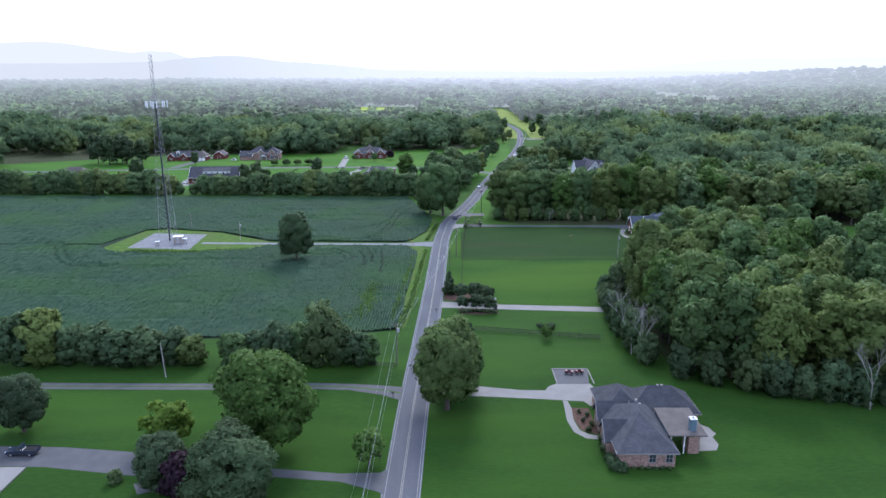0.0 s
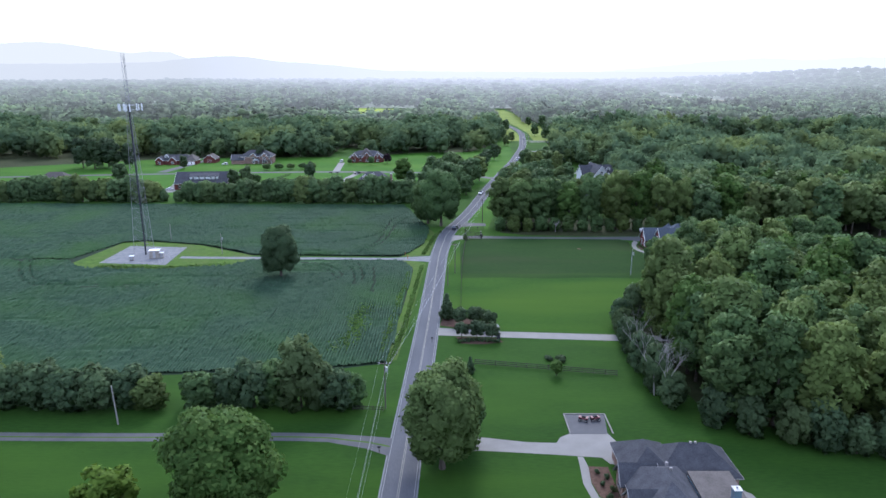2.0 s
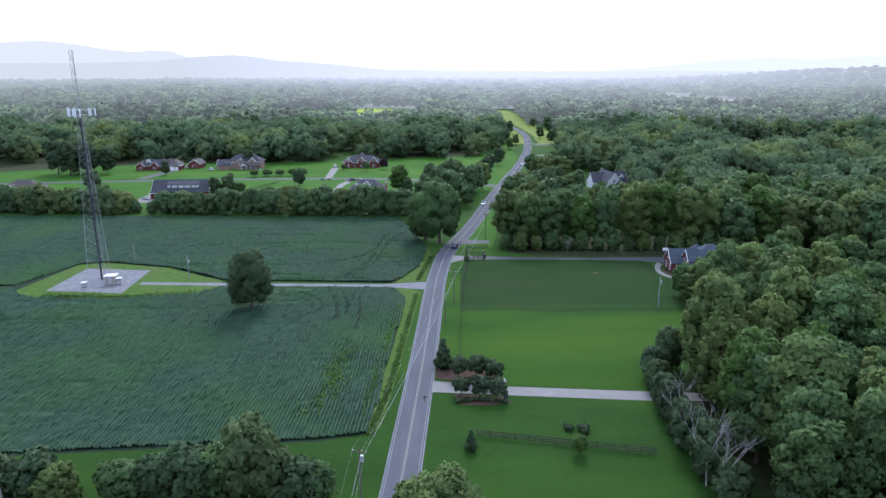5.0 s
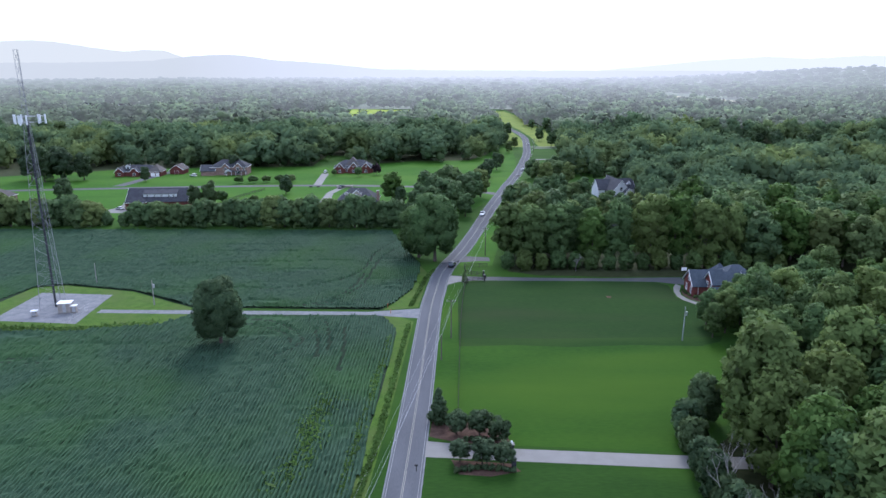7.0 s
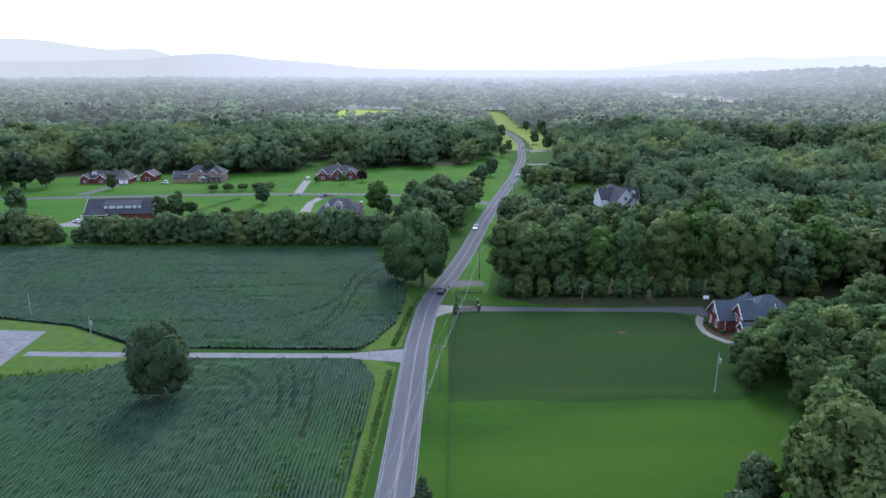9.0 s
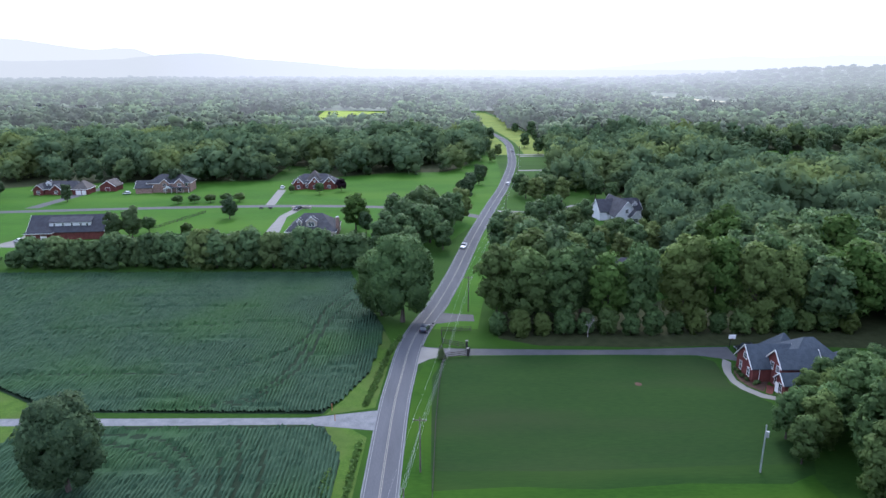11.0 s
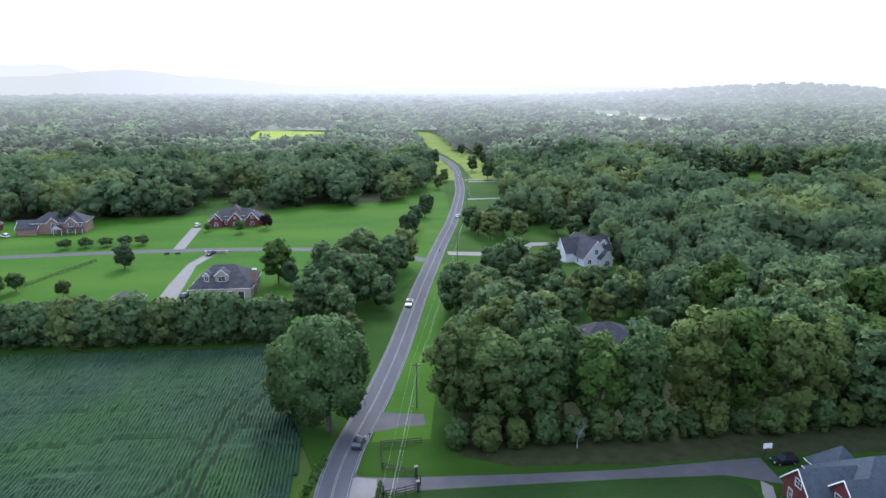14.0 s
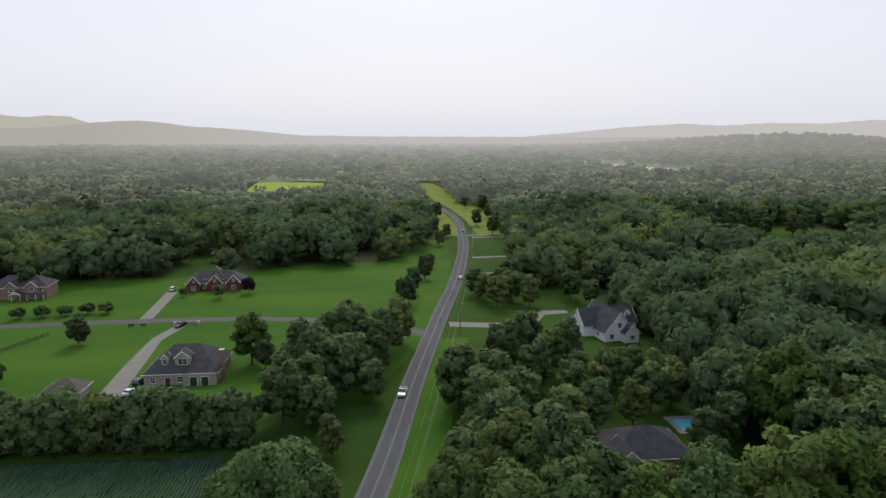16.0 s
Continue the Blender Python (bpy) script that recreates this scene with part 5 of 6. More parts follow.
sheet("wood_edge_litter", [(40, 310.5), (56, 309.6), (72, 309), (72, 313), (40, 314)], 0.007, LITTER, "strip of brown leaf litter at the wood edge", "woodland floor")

# tan stone house with dormers behind the hedge
h = House("pale stone house with a dark hipped roof and dormers", -53.5, 420, 0, STONE_PALE, SHINGLE)
h.block(0, 20.5, 1, 20, 3.5)
h.hip(0, 20.5, 1, 20, 3.5, 6.0, inset=7)
h.block(11, 20.5, 0, 2, 3.5)
h.dormer(5.3, 3.6, 5.0, 1.9, 2.3, 3, 1.0, STONE_PALE)
h.dormer(10.4, 3.4, 4.9, 4.4, 2.5, 3.4, 1.8, STONE_PALE)
# dark glass door parts stand in for the shaded porch openings
for px in (14, 17.2):
    h.door(px, 0, 2.0, 2.6, "s", PANE)
h.window(10.2, 1, 0.9, 2.0, 1.6, "s", 3)
h.window(2.4, 1, 0.9, 1.2, 1.5, "s")
h.door(6.6, 1, 1.6, 2.3, "s", MAROON)
h.chimney(21, 6, 0, 8.6, 1.3, BRICK_BROWN)
h = House("small brown hipped shed behind the hedge", -77, 411.5, 0, STONE_PALE, SHINGLE_BROWN, category="shed", name="shed")
h.block(0, 9.6, 0, 8, 2.6)
h.hip(0, 9.6, 0, 8, 2.6, 2.6)
h.door(7, 0, 2, 2.1, "s", TRIM_WHITE)
sheet("shed_yard", [(-66, 408), (-52, 408), (-50, 420), (-53, 424), (-58, 416), (-66, 412)], 0.014, CONCRETE, "concrete yard beside the tan house", "yard")

# brick house with three gables
h = House("large red brick house with three white-trimmed gables", -73.5, 540, 4, BRICK_RED, SHINGLE)
h.block(0, 26, 3, 15, 3.6)
h.hip(0, 26, 3, 16, 3.6, 4.6)
h.hip(8, 17, 5, 17, 5.0, 5.0, mat=SHINGLE_BROWN)
h.block(8, 17, 5, 17, 5.0)
for gx, gw, gr in ((1, 5.6, 3.2), (10, 6.4, 3.6), (18.4, 6.2, 3.4)):
    h.block(gx, gx + gw, 0.6, 4, 3.8)
    h.gable(gx, gx + gw, 0.6, 8, 3.8, gr, "y")
    h.window(gx + gw / 2, 0.6, 0.8, 1.8, 1.7, "s", 3)
    h.window(gx + gw / 2, 0.6, 4.4, 1.0, 1.2, "s")
h.window(8.3, 3, 1, 1.2, 1.5, "s")
h.window(17.2, 3, 1, 1.0, 1.5, "s")

# two-storey brick house with a porch
h = House("two-storey brick house with paired white-trimmed gables", -154.5, 531, 5, BRICK_BROWN, SHINGLE)
h.block(0, 24, 2, 15, 5.4)
h.hip(0, 24, 2, 15, 5.4, 4.4)
for gx in (7.5, 15.6):
    h.block(gx, gx + 5, 1, 4, 5.6)
    h.gable(gx, gx + 5, 1, 7, 5.6, 2.4, "y")
    h.window(gx + 2.5, 1, 3.6, 1.8, 1.6, "s", 3)
    h.window(gx + 2.5, 1, 0.8, 1.8, 1.6, "s", 3)
h.block(-6, 3, 0, 10, 3.2)
h.gable(-6, 3, 0, 10, 3.2, 3.4, "x")
h.gable(10.6, 14.4, -1.8, 2, 2.9, 1.5, "y", wall=SIDING)
for px in (10.8, 14.2, 17.0, 20.5, 23.6):
    link_mesh("porch_post", Geo().tube((px, -1.4, 0), (px, -1.4, 2.9), 0.13, n=8), TRIM_WHITE, h.ob)
link_mesh("porch_roof", Geo().box(14.6, 24, -1.9, 1.0, 2.9, 3.1), SHINGLE, h.ob)
h.window(21.8, 2, 3.6, 1.2, 1.5, "s")

# low brick house with a detached garage
h = House("long brick bungalow with a grey roof and white gables", -216, 526, 3, BRICK_RED, SHINGLE)
h.block(0, 27, 2, 13, 3.2)
h.hip(0, 27, 2, 13, 3.2, 3.8)
for gx in (0.4, 10):
    h.block(gx, gx + 5.5, 0.2, 3, 3.2)
    h.gable(gx, gx + 5.5, 0.2, 7, 3.2, 2.6, "y")
    h.window(gx + 2.75, 0.2, 0.8, 1.7, 1.6, "s", 3)
h.dormer(7.6, 4, 4.2, 2.6, 2.0, 3, 1.2, SIDING)
h.hip(22, 30, 0, 11, 3.2, 4.2, mat=SHINGLE_BROWN)
h.block(22, 30, 0, 11, 3.2)
h.door(25, 0, 2.6, 2.3, "s", TRIM_WHITE)
h.door(28, 0, 2.0, 2.3, "s", TRIM_WHITE)
h = House("small brick garage with a gabled roof", -184, 538, 0, BRICK_RED, SHINGLE_BROWN, category="garage", name="garage")
h.block(0, 9, 0, 10, 3)
h.gable(0, 9, 0, 10, 3, 3.2, "y")
h.door(4.5, 0, 2.4, 2.2, "s", MAROON)

# dark-roofed house with a strip dormer
h = House("dark brick house with a black roof and white dormer band", -160, 420, 5, BRICK_RED, SHINGLE_BLACK)
h.block(0, 30, 2, 16, 3.6)
h.gable(0, 30, 2, 16, 3.6, 5.6, "x")
h.block(0, 10, 0, 4, 3.6)
link_mesh("dormer", Geo().box(8, 24.5, 4.2, 8, 5.0, 7.0), SIDING, h.ob)
link_mesh("dormer_roof", Geo().add([(7.6, 3.8, 7.0), (24.9, 3.8, 7.0), (24.9, 9, 8.8), (7.6, 9, 8.8), (7.6, 3.8, 7.2), (24.9, 3.8, 7.2), (24.9, 9, 9.0), (7.6, 9, 9.0)], [(3, 2, 1, 0), (4, 5, 6, 7), (0, 1, 5, 4), (1, 2, 6, 5), (2, 3, 7, 6), (3, 0, 4, 7)]), SHINGLE_BLACK, h.ob)
for wx in (10, 13.5, 17, 20.5, 23):
    h.window(wx, 4.2, 5.4, 0.9, 1.2, "s")
h.hip(0, 10, -0.6, 5, 3.6, 2.4)
h.window(3, 0, 1, 1.4, 1.4, "s")
h.door(7, 0, 2.2, 2.2, "s", TRIM_WHITE)
sheet("house_yard", [(-172, 412), (-158, 411), (-158, 424), (-162, 440), (-168, 438), (-166, 424)], 0.012, CONCRETE, "concrete yard beside the dark-roofed house", "yard")
h = House("grey-roofed house behind the hedge", -250, 433, 0, BRICK_BROWN, SHINGLE_BROWN)
h.block(0, 20, 0, 12, 3.4)
h.hip(0, 20, 0, 12, 3.4, 4.4)
h.gable(3, 9, -1.5, 6, 3.4, 2.6, "y")
h.block(3, 9, -1.5, 2, 3.4)
h.window(6, -1.5, 1, 1.6, 1.4, "s")

# white farmhouse by the curving drive
h = House("white-sided house with steep black roofs", 92.5, 446.5, 10, SIDING, SHINGLE_BLACK)
h.block(0, 11, 1, 20, 3.6)
h.gable(0, 11, 1, 20, 3.6, 6.6, "y")
h.block(-4, 17, 9, 19, 4.4)
h.gable(-4, 17, 9, 19, 4.4, 4.8, "x")
h.block(6.2, 11.4, -2, 2, 3.6)
h.gable(6.2, 11.4, -2, 4, 3.6, 2.7, "y")
h.window(5.5, 1, 4.8, 1.4, 1.8, "s")
h.window(8.8, -2, 1, 1.8, 1.6, "s", 3)
h.window(2.6, 1, 1, 1.5, 1.6, "s")
h.window(14.5, 9, 1, 1.5, 1.5, "s")
h.dormer(14, 10.5, 5.2, 2.4, 1.8, 3, 1.2, SIDING)
h.window(0, 6, 1, 1.4, 1.5, "w")

# house with a pool hidden in the wood
h = House("low house with a dark hipped roof among trees", 62.5, 358, 0, BRICK_BROWN, SHINGLE)
h.block(0, 18, 0, 14, 3.0)
h.hip(0, 18, 0, 14, 3.0, 4.4)
h.gable(0.5, 6, -1.6, 6, 3.0, 2.6, "y", wall=SIDING)
h.block(0.5, 6, -1.6, 2, 3.0)
h.window(3, -1.6, 1, 1.4, 1.4, "s")
pool = thing("swimming_pool", "bright blue swimming pool with a pale stone rim", "pool")
link_mesh("rim", Geo().box(85.5, 94.5, 374.5, 376, 0, 0.25).box(85.5, 94.5, 383, 384.5, 0, 0.25).box(85.5, 87, 376, 383, 0, 0.25).box(93, 94.5, 376, 383, 0, 0.25), CONCRETE, pool)
link_mesh("water", Geo().box(87, 93, 376, 383, 0, 0.14), WATER_BLUE, pool)

# houses scattered among the far trees
def small_house(x, y, turn, wall, roof, label):
    hh = House(label, x, y, turn, wall, roof)
    hh.block(-8, 8, -5, 5, 4.6)
    hh.gable(-8, 8, -5, 5, 4.6, 4.0, "x")
    hh.block(2, 7, -7.5, -4, 4.2)
    hh.gable(2, 7, -7.5, 0, 4.2, 2.6, "y")
    for wx in (-5.5, -2):
        hh.window(wx, -5, 1.2, 1.4, 1.6, "s")
    hh.window(4.5, -7.5, 1.2, 1.6, 1.6, "s")


rr = random.Random(8)
for x, y in ((-560, 1190), (-585, 1230), (-520, 1200), (-600, 1270), (-540, 1260), (-480, 1240), (-500, 1290), (-450, 1280), (-640, 1240), (-430, 1330), (-570, 1310), (-637, 1135), (-624, 1200), (-610, 1160), (-662, 1363), (-650, 1180), (-690, 1300)):
    small_house(x, y, rr.uniform(-25, 25), rr.choice((SIDING, BRICK_BROWN, STONE_PALE)), rr.choice((SHINGLE_BLUE, SHINGLE_BROWN, SHINGLE)), "suburban house glimpsed among distant trees")
for x, y, wl_, rf in ((150, 930, BRICK_RED, SHINGLE), (172, 905, SIDING, SHINGLE_BROWN), (138, 1010, SIDING, SHINGLE_BLUE), (188, 985, BRICK_RED, SHINGLE), (120, 1110, SIDING, SHINGLE_BROWN), (20, 755, SIDING, SHINGLE_BLUE), (428, 788, SIDING, SHINGLE_BLUE), (90, 556, BRICK_BROWN, SHINGLE), (-62, 690, SIDING, SHINGLE_BROWN), (160, 1026, BRICK_RED, SHINGLE), (181, 1000, SIDING, SHINGLE), (208, 868, SIDING, SHINGLE_BLUE)):
    small_house(x, y, rr.uniform(-20, 20), wl_, rf, "house half hidden by trees beside the far road")

# ---- lattice mast and its compound ----
mast = thing("lattice_mast", "tall grey three-legged lattice mast with antennas", "mast", pose(-114.4, 275.5, 0, 0, 0, 12))
HEIGHT, SECTIONS = 74.0, 20


def leg_at(i, z):
    r = (7.4 - 6.2 * min(z / 60.0, 1.0)) / math.sqrt(3)
    a = radians(90 + 120 * i)
    return Vector((r * math.cos(a), r * math.sin(a), z))


for i in range(3):
    g = Geo()
    for k in range(SECTIONS):
        g.tube(leg_at(i, HEIGHT * k / SECTIONS), leg_at(i, HEIGHT * (k + 1) / SECTIONS), 0.07 - 0.0015 * k, n=6)
    link_mesh("leg", g, MAST_STEEL, mast)
for k in range(SECTIONS):
    z0, z1 = HEIGHT * k / SECTIONS, HEIGHT * (k + 1) / SECTIONS
    for i in range(3):
        a, b = leg_at(i, z0), leg_at((i + 1) % 3, z0)
        c, d = leg_at(i, z1), leg_at((i + 1) % 3, z1)
        for p, q in ((a, d), (b, c), (c, d)):
            link_mesh("brace", Geo().tube(p, q, 0.022, n=4), MAST_STEEL, mast)
link_mesh("cable_ladder", Geo().box(-0.27, 0.27, -0.16, 0.16, 0.2, 55.6), DARK_STEEL, mast, "dark bundle of cables up the mast")
g = Geo()
for i in range(3):
    a, b = radians(30 + 120 * i), radians(150 + 120 * i)
    for z in (54.6, 56.2):
        g.tube((4.7 * math.cos(a), 4.7 * math.sin(a), z), (4.7 * math.cos(b), 4.7 * math.sin(b), z), 0.05, n=5)
        g.tube((0, 0, z), (2.2 * math.cos(a + 1.047), 2.2 * math.sin(a + 1.047), z), 0.08, n=5)
platform = link_mesh("antenna_frame", g, STEEL, mast)
for i in range(3):
    a, b = Vector((math.cos(radians(30 + 120 * i)), math.sin(radians(30 + 120 * i)), 0)) * 4.8, Vector((math.cos(radians(150 + 120 * i)), math.sin(radians(150 + 120 * i)), 0)) * 4.8
    for k, u in enumerate((0.03, 0.24, 0.76, 0.97)):
        p = a.lerp(b, u)
        link_mesh("antenna_panel", Geo().box(p.x - 0.19, p.x + 0.19, p.y - 0.1, p.y + 0.1, 54.3 - 0.3 * (k % 2), 56.6), WHITE_PLASTIC, platform, "white antenna panel")


def cabinet(x, y, w, d, hh, label):
    ob = thing("equipment_cabinet", label, "cabinet", pose(x, y, 0, 0, 0, 10))
    link_mesh("plinth", Geo().box(-w / 2 - 0.2, w / 2 + 0.2, -d / 2 - 0.2, d / 2 + 0.2, 0, 0.25), CONCRETE, ob)
    link_mesh("body", Geo().box(-w / 2, w / 2, -d / 2, d / 2, 0.25, hh), STONE_PALE, ob)
    link_mesh("roof", Geo().box(-w / 2 - 0.25, w / 2 + 0.25, -d / 2 - 0.25, d / 2 + 0.25, hh, hh + 0.16), WHITE_PLASTIC, ob, "flat white lid")
    link_mesh("door", Geo().box(-0.45, 0.45, -d / 2 - 0.04, -d / 2, 0.4, hh - 0.2), STEEL, ob)


cabinet(-109.2, 271.5, 3.4, 2.6, 3.0, "pale equipment shelter with a flat white lid")
cabinet(-106.6, 271.2, 1.3, 1.0, 2.1, "small pale equipment cabinet beside the shelter")
cabinet(-116.4, 268.0, 1.1, 0.9, 1.6, "low grey cabinet on the gravel")


def chain_fence(corners, high, spacing, label):
    ob = thing("chain_fence", label, "fence")
    for (xa, ya), (xb, yb) in zip(corners[:-1], corners[1:]):
        n = max(1, round(math.dist((xa, ya), (xb, yb)) / spacing))
        for i in range(n):
            x, y = xa + (xb - xa) * i / n, ya + (yb - ya) * i / n
            link_mesh("post", Geo().tube((x, y, -0.1), (x, y, high), 0.04, n=5), STEEL, ob)
        for z in (high, high * 0.55, 0.1):
            link_mesh("wire", Geo().tube((xa, ya, z), (xb, yb, z), 0.02, n=4), STEEL, ob)


chain_fence([(-104.5, 263.8), (-104, 270), (-103.6, 273.6)], 1.8, 2.2, "short run of steel fence at the compound gate")

# ---- fences and gates ----
def rail_fence(points, high, rails, spacing, mat, label, radius=0.07):
    ob = thing("rail_fence", label, "fence")
    for (xa, ya), (xb, yb) in zip(points[:-1], points[1:]):
        n = max(1, round(math.dist((xa, ya), (xb, yb)) / spacing))
        d = Vector((xb - xa, yb - ya, 0)) / n
        side_ = Vector((-d.y, d.x, 0)).normalized() * 0.04
        for i in range(n + 1):
            x, y = xa + d.x * i, ya + d.y * i
            link_mesh("post", Geo().tube((x, y, -0.15), (x, y, high + 0.1), radius, n=5), mat, ob)
        for k in range(rails):
            z = high * (k + 0.6) / rails
            for i in range(n):
                p, q = Vector((xa, ya, z)) + d * i, Vector((xa, ya, z)) + d * (i + 1)
                link_mesh("rail", Geo().add([p - side_, q - side_, q + side_, p + side_] + [v + Vector((0, 0, 0.15)) for v in (p - side_, q - side_, q + side_, p + side_)], [(3, 2, 1, 0), (4, 5, 6, 7), (0, 1, 5, 4), (1, 2, 6, 5), (2, 3, 7, 6), (3, 0, 4, 7)]), mat, ob)


rail_fence([(7.4, 177.2), (22, 174.5), (40, 171)], 1.4, 3, 2.5, FENCE_WOOD, "dark three-rail wooden fence across the lawn")
rail_fence([(9, 309.6), (15, 306.8)], 1.5, 3, 2.0, FENCE_WOOD, "dark rail fence beside the gateway")
rail_fence([(9.4, 300.6), (14.6, 302.0)], 1.5, 3, 1.8, FENCE_WOOD, "dark rail fence beside the gateway")
rail_fence([(9, 309.6), (8.8, 318), (17, 318.4)], 1.4, 3, 2.4, FENCE_WOOD, "dark rail fence round the roadside plot")
rail_fence([(9.4, 300.6), (8.4, 296), (7.4, 283), (6.5, 268), (5.6, 245), (5.0, 224), (4.6, 212), (5.4, 209)], 1.2, 2, 3.2, FENCE_WOOD, "thin dark fence along the meadow edge", 0.05)
rail_fence([(-104, 476), (-117, 440)], 1.4, 3, 3.0, FENCE_WOOD, "dark fence dividing the lawns")
rail_fence([(-19, 154.6), (-12.6, 154.2)], 1.0, 2, 2.0, FENCE_WOOD, "old dark fence beside the power pole")


def iron_gate(x, y, turn, w):
    ob = thing("iron_gate", "black iron driveway gate standing closed", "gate", pose(x, y, 0, 0, 0, turn))
    frame_ = Geo()
    for z in (0.15, 0.9, 1.6):
        frame_.tube((0, 0, z), (w, 0, z), 0.045, n=5)
    for a in (0, w):
        frame_.tube((a, 0, 0.05), (a, 0, 1.75), 0.06, n=5)
    link_mesh("gate_frame", frame_, POT_IRON, ob)
    for i in range(1, 9):
        link_mesh("bar", Geo().tube((w * i / 9, 0, 0.15), (w * i / 9, 0, 1.7), 0.025, n=4), POT_IRON, ob)


iron_gate(15.2, 302.2, 75, 2.2)
iron_gate(15.2, 304.6, 95, 2.2)
for y in (302.0, 306.8):
    ob = thing("gate_post", "dark square gate post with a stone cap", "gate post", pose(15.1, y, 0))
    link_mesh("shaft", Geo().box(-0.25, 0.25, -0.25, 0.25, -0.1, 2.0), FENCE_WOOD, ob)
    link_mesh("cap", Geo().box(-0.33, 0.33, -0.33, 0.33, 2.0, 2.15), CONCRETE, ob)
for x, y in ((14.2, 196.6), (14.2, 192.2)):
    ob = thing("gate_pier", "dark stone driveway pier with a white lantern", "pier", pose(x, y, 0))
    link_mesh("shaft", Geo().box(-0.4, 0.4, -0.4, 0.4, -0.1, 2.0), SHINGLE, ob)
    link_mesh("cap", Geo().box(-0.5, 0.5, -0.5, 0.5, 2.0, 2.18), CONCRETE, ob)
    link_mesh("lantern", Geo().tube((0, 0, 2.18), (0, 0, 2.7), 0.16, 0.2, 6), WHITE_PLASTIC, ob)
sheet("planting_bed", [(-0.6, 210), (2, 211), (14, 204), (14.4, 199), (4, 200.6), (-1.2, 202.6)], 0.009, MULCH, "brown mulched bed by the driveway entrance", "flower bed")
sheet("planting_bed", [(3, 194.6), (14, 193.4), (15.4, 191), (10, 189.4), (4.4, 190)], 0.009, MULCH, "brown mulched bed by the driveway entrance", "flower bed")

# ---- power line ----
def power_pole(x, y, high, arm, turn, label, lean=0.0, mat=None, transformer=False):
    ob = thing("power_pole", label, "power pole", pose(x, y, 0, 0, lean, turn))
    link_mesh("shaft", Geo().tube((0, 0, -0.3), (0, 0, high), 0.17, 0.11, 8), mat or POLE_WOOD, ob)
    if arm:
        link_mesh("crossarm", Geo().box(-arm / 2, arm / 2, -0.07, 0.07, high - 0.7, high - 0.54), mat or POLE_WOOD, ob)
        for a in (-arm / 2 + 0.1, arm * 0.18, arm / 2 - 0.1):
            link_mesh("insulator", Geo().tube((a, 0, high - 0.54), (a, 0, high - 0.28), 0.06, 0.04, 6), WHITE_PLASTIC, ob)
    if transformer:
        link_mesh("transformer", Geo().tube((0.42, 0, high - 2.4), (0.42, 0, high - 1.3), 0.26, n=10), STEEL, ob, "grey transformer can")
    return ob


LINE = [(-13.2, 60, 10.7), (-12.2, 155.2, 10.8), (3.5, 252.2, 10.9), (17.2, 334, 11.0), (43.6, 464, 11.2), (62, 560, 11.0), (78, 668, 11.0)]
for i, (x, y, hh) in enumerate(LINE):
    power_pole(x, y, hh, 2.4, -8, "weathered wooden power pole with a crossarm and wires", transformer=i == 1)
power_pole(1.0, 238.2, 6.4, 0, 0, "short dark wooden pole beside the road")
power_pole(64.2, 250.6, 9.4, 0, 0, "pale grey service pole with a transformer", mat=STEEL, transformer=True)
power_pole(-65.1, 148.5, 8.4, 0, 0, "thin pale leaning pole in the tree row", -2.5, mat=PALE_BARK)
power_pole(-85.8, 277.4, 8.0, 0, 0, "grey service pole with a small box beside the track", mat=PALE_BARK, transformer=True)
for mx, my in ((-14.0, 270.6), (-15.2, 275.2)):
    marker = thing("marker_post", "orange-brown marker post at the field track", "post", pose(mx, my, 0))
    link_mesh("post", Geo().tube((0, 0, 0), (0, 0, 1.3), 0.09, n=8), paint("rust_orange", (0.30, 0.12, 0.05), 0.7), marker)
    link_mesh("cap", Geo().tube((0, 0, 1.3), (0, 0, 1.42), 0.13, n=8), paint("rust_cap", (0.22, 0.09, 0.04), 0.7), marker)
power_pole(-114, 299, 7.0, 0, 0, "grey wooden service pole in the field", mat=PALE_BARK)


def wire(a, b, sag, r=0.013):
    ob = thing("overhead_wire", "thin pale overhead wire slung between poles", "wire", group="power line wires")
    g, n = Geo(), 14
    pts = [Vector(a).lerp(Vector(b), i / n) - Vector((0, 0, sag * 4 * (i / n) * (1 - i / n))) for i in range(n + 1)]
    for p, q in zip(pts[:-1], pts[1:]):
        g.tube(p, q, r, n=4)
    link_mesh("strand", g, STEEL, ob)


for (xa, ya, ha), (xb, yb, hb) in zip(LINE[:-1], LINE[1:]):
    for off, dz, r in ((-1.1, -0.28, 0.009), (0.45, -0.28, 0.009), (1.1, -0.28, 0.009), (0.1, -2.2, 0.016)):
        wire((xa + off, ya, ha + dz), (xb + off, yb, hb + dz), 0.9 if dz > -1 else 1.2, r)
wire((3.5, 252.2, 8.6), (1.0, 238.2, 6.2), 0.2)


# ---- vehicles ----
def wheel(parent, x, y, r):
    tyre = link_mesh("wheel", Geo().tube((x - 0.12, y, r), (x + 0.12, y, r), r, n=14), RUBBER, parent)
    link_mesh("rim", Geo().tube((x - 0.13, y, r), (x + 0.13, y, r), r * 0.6, n=10), CAR_SILVER, tyre)


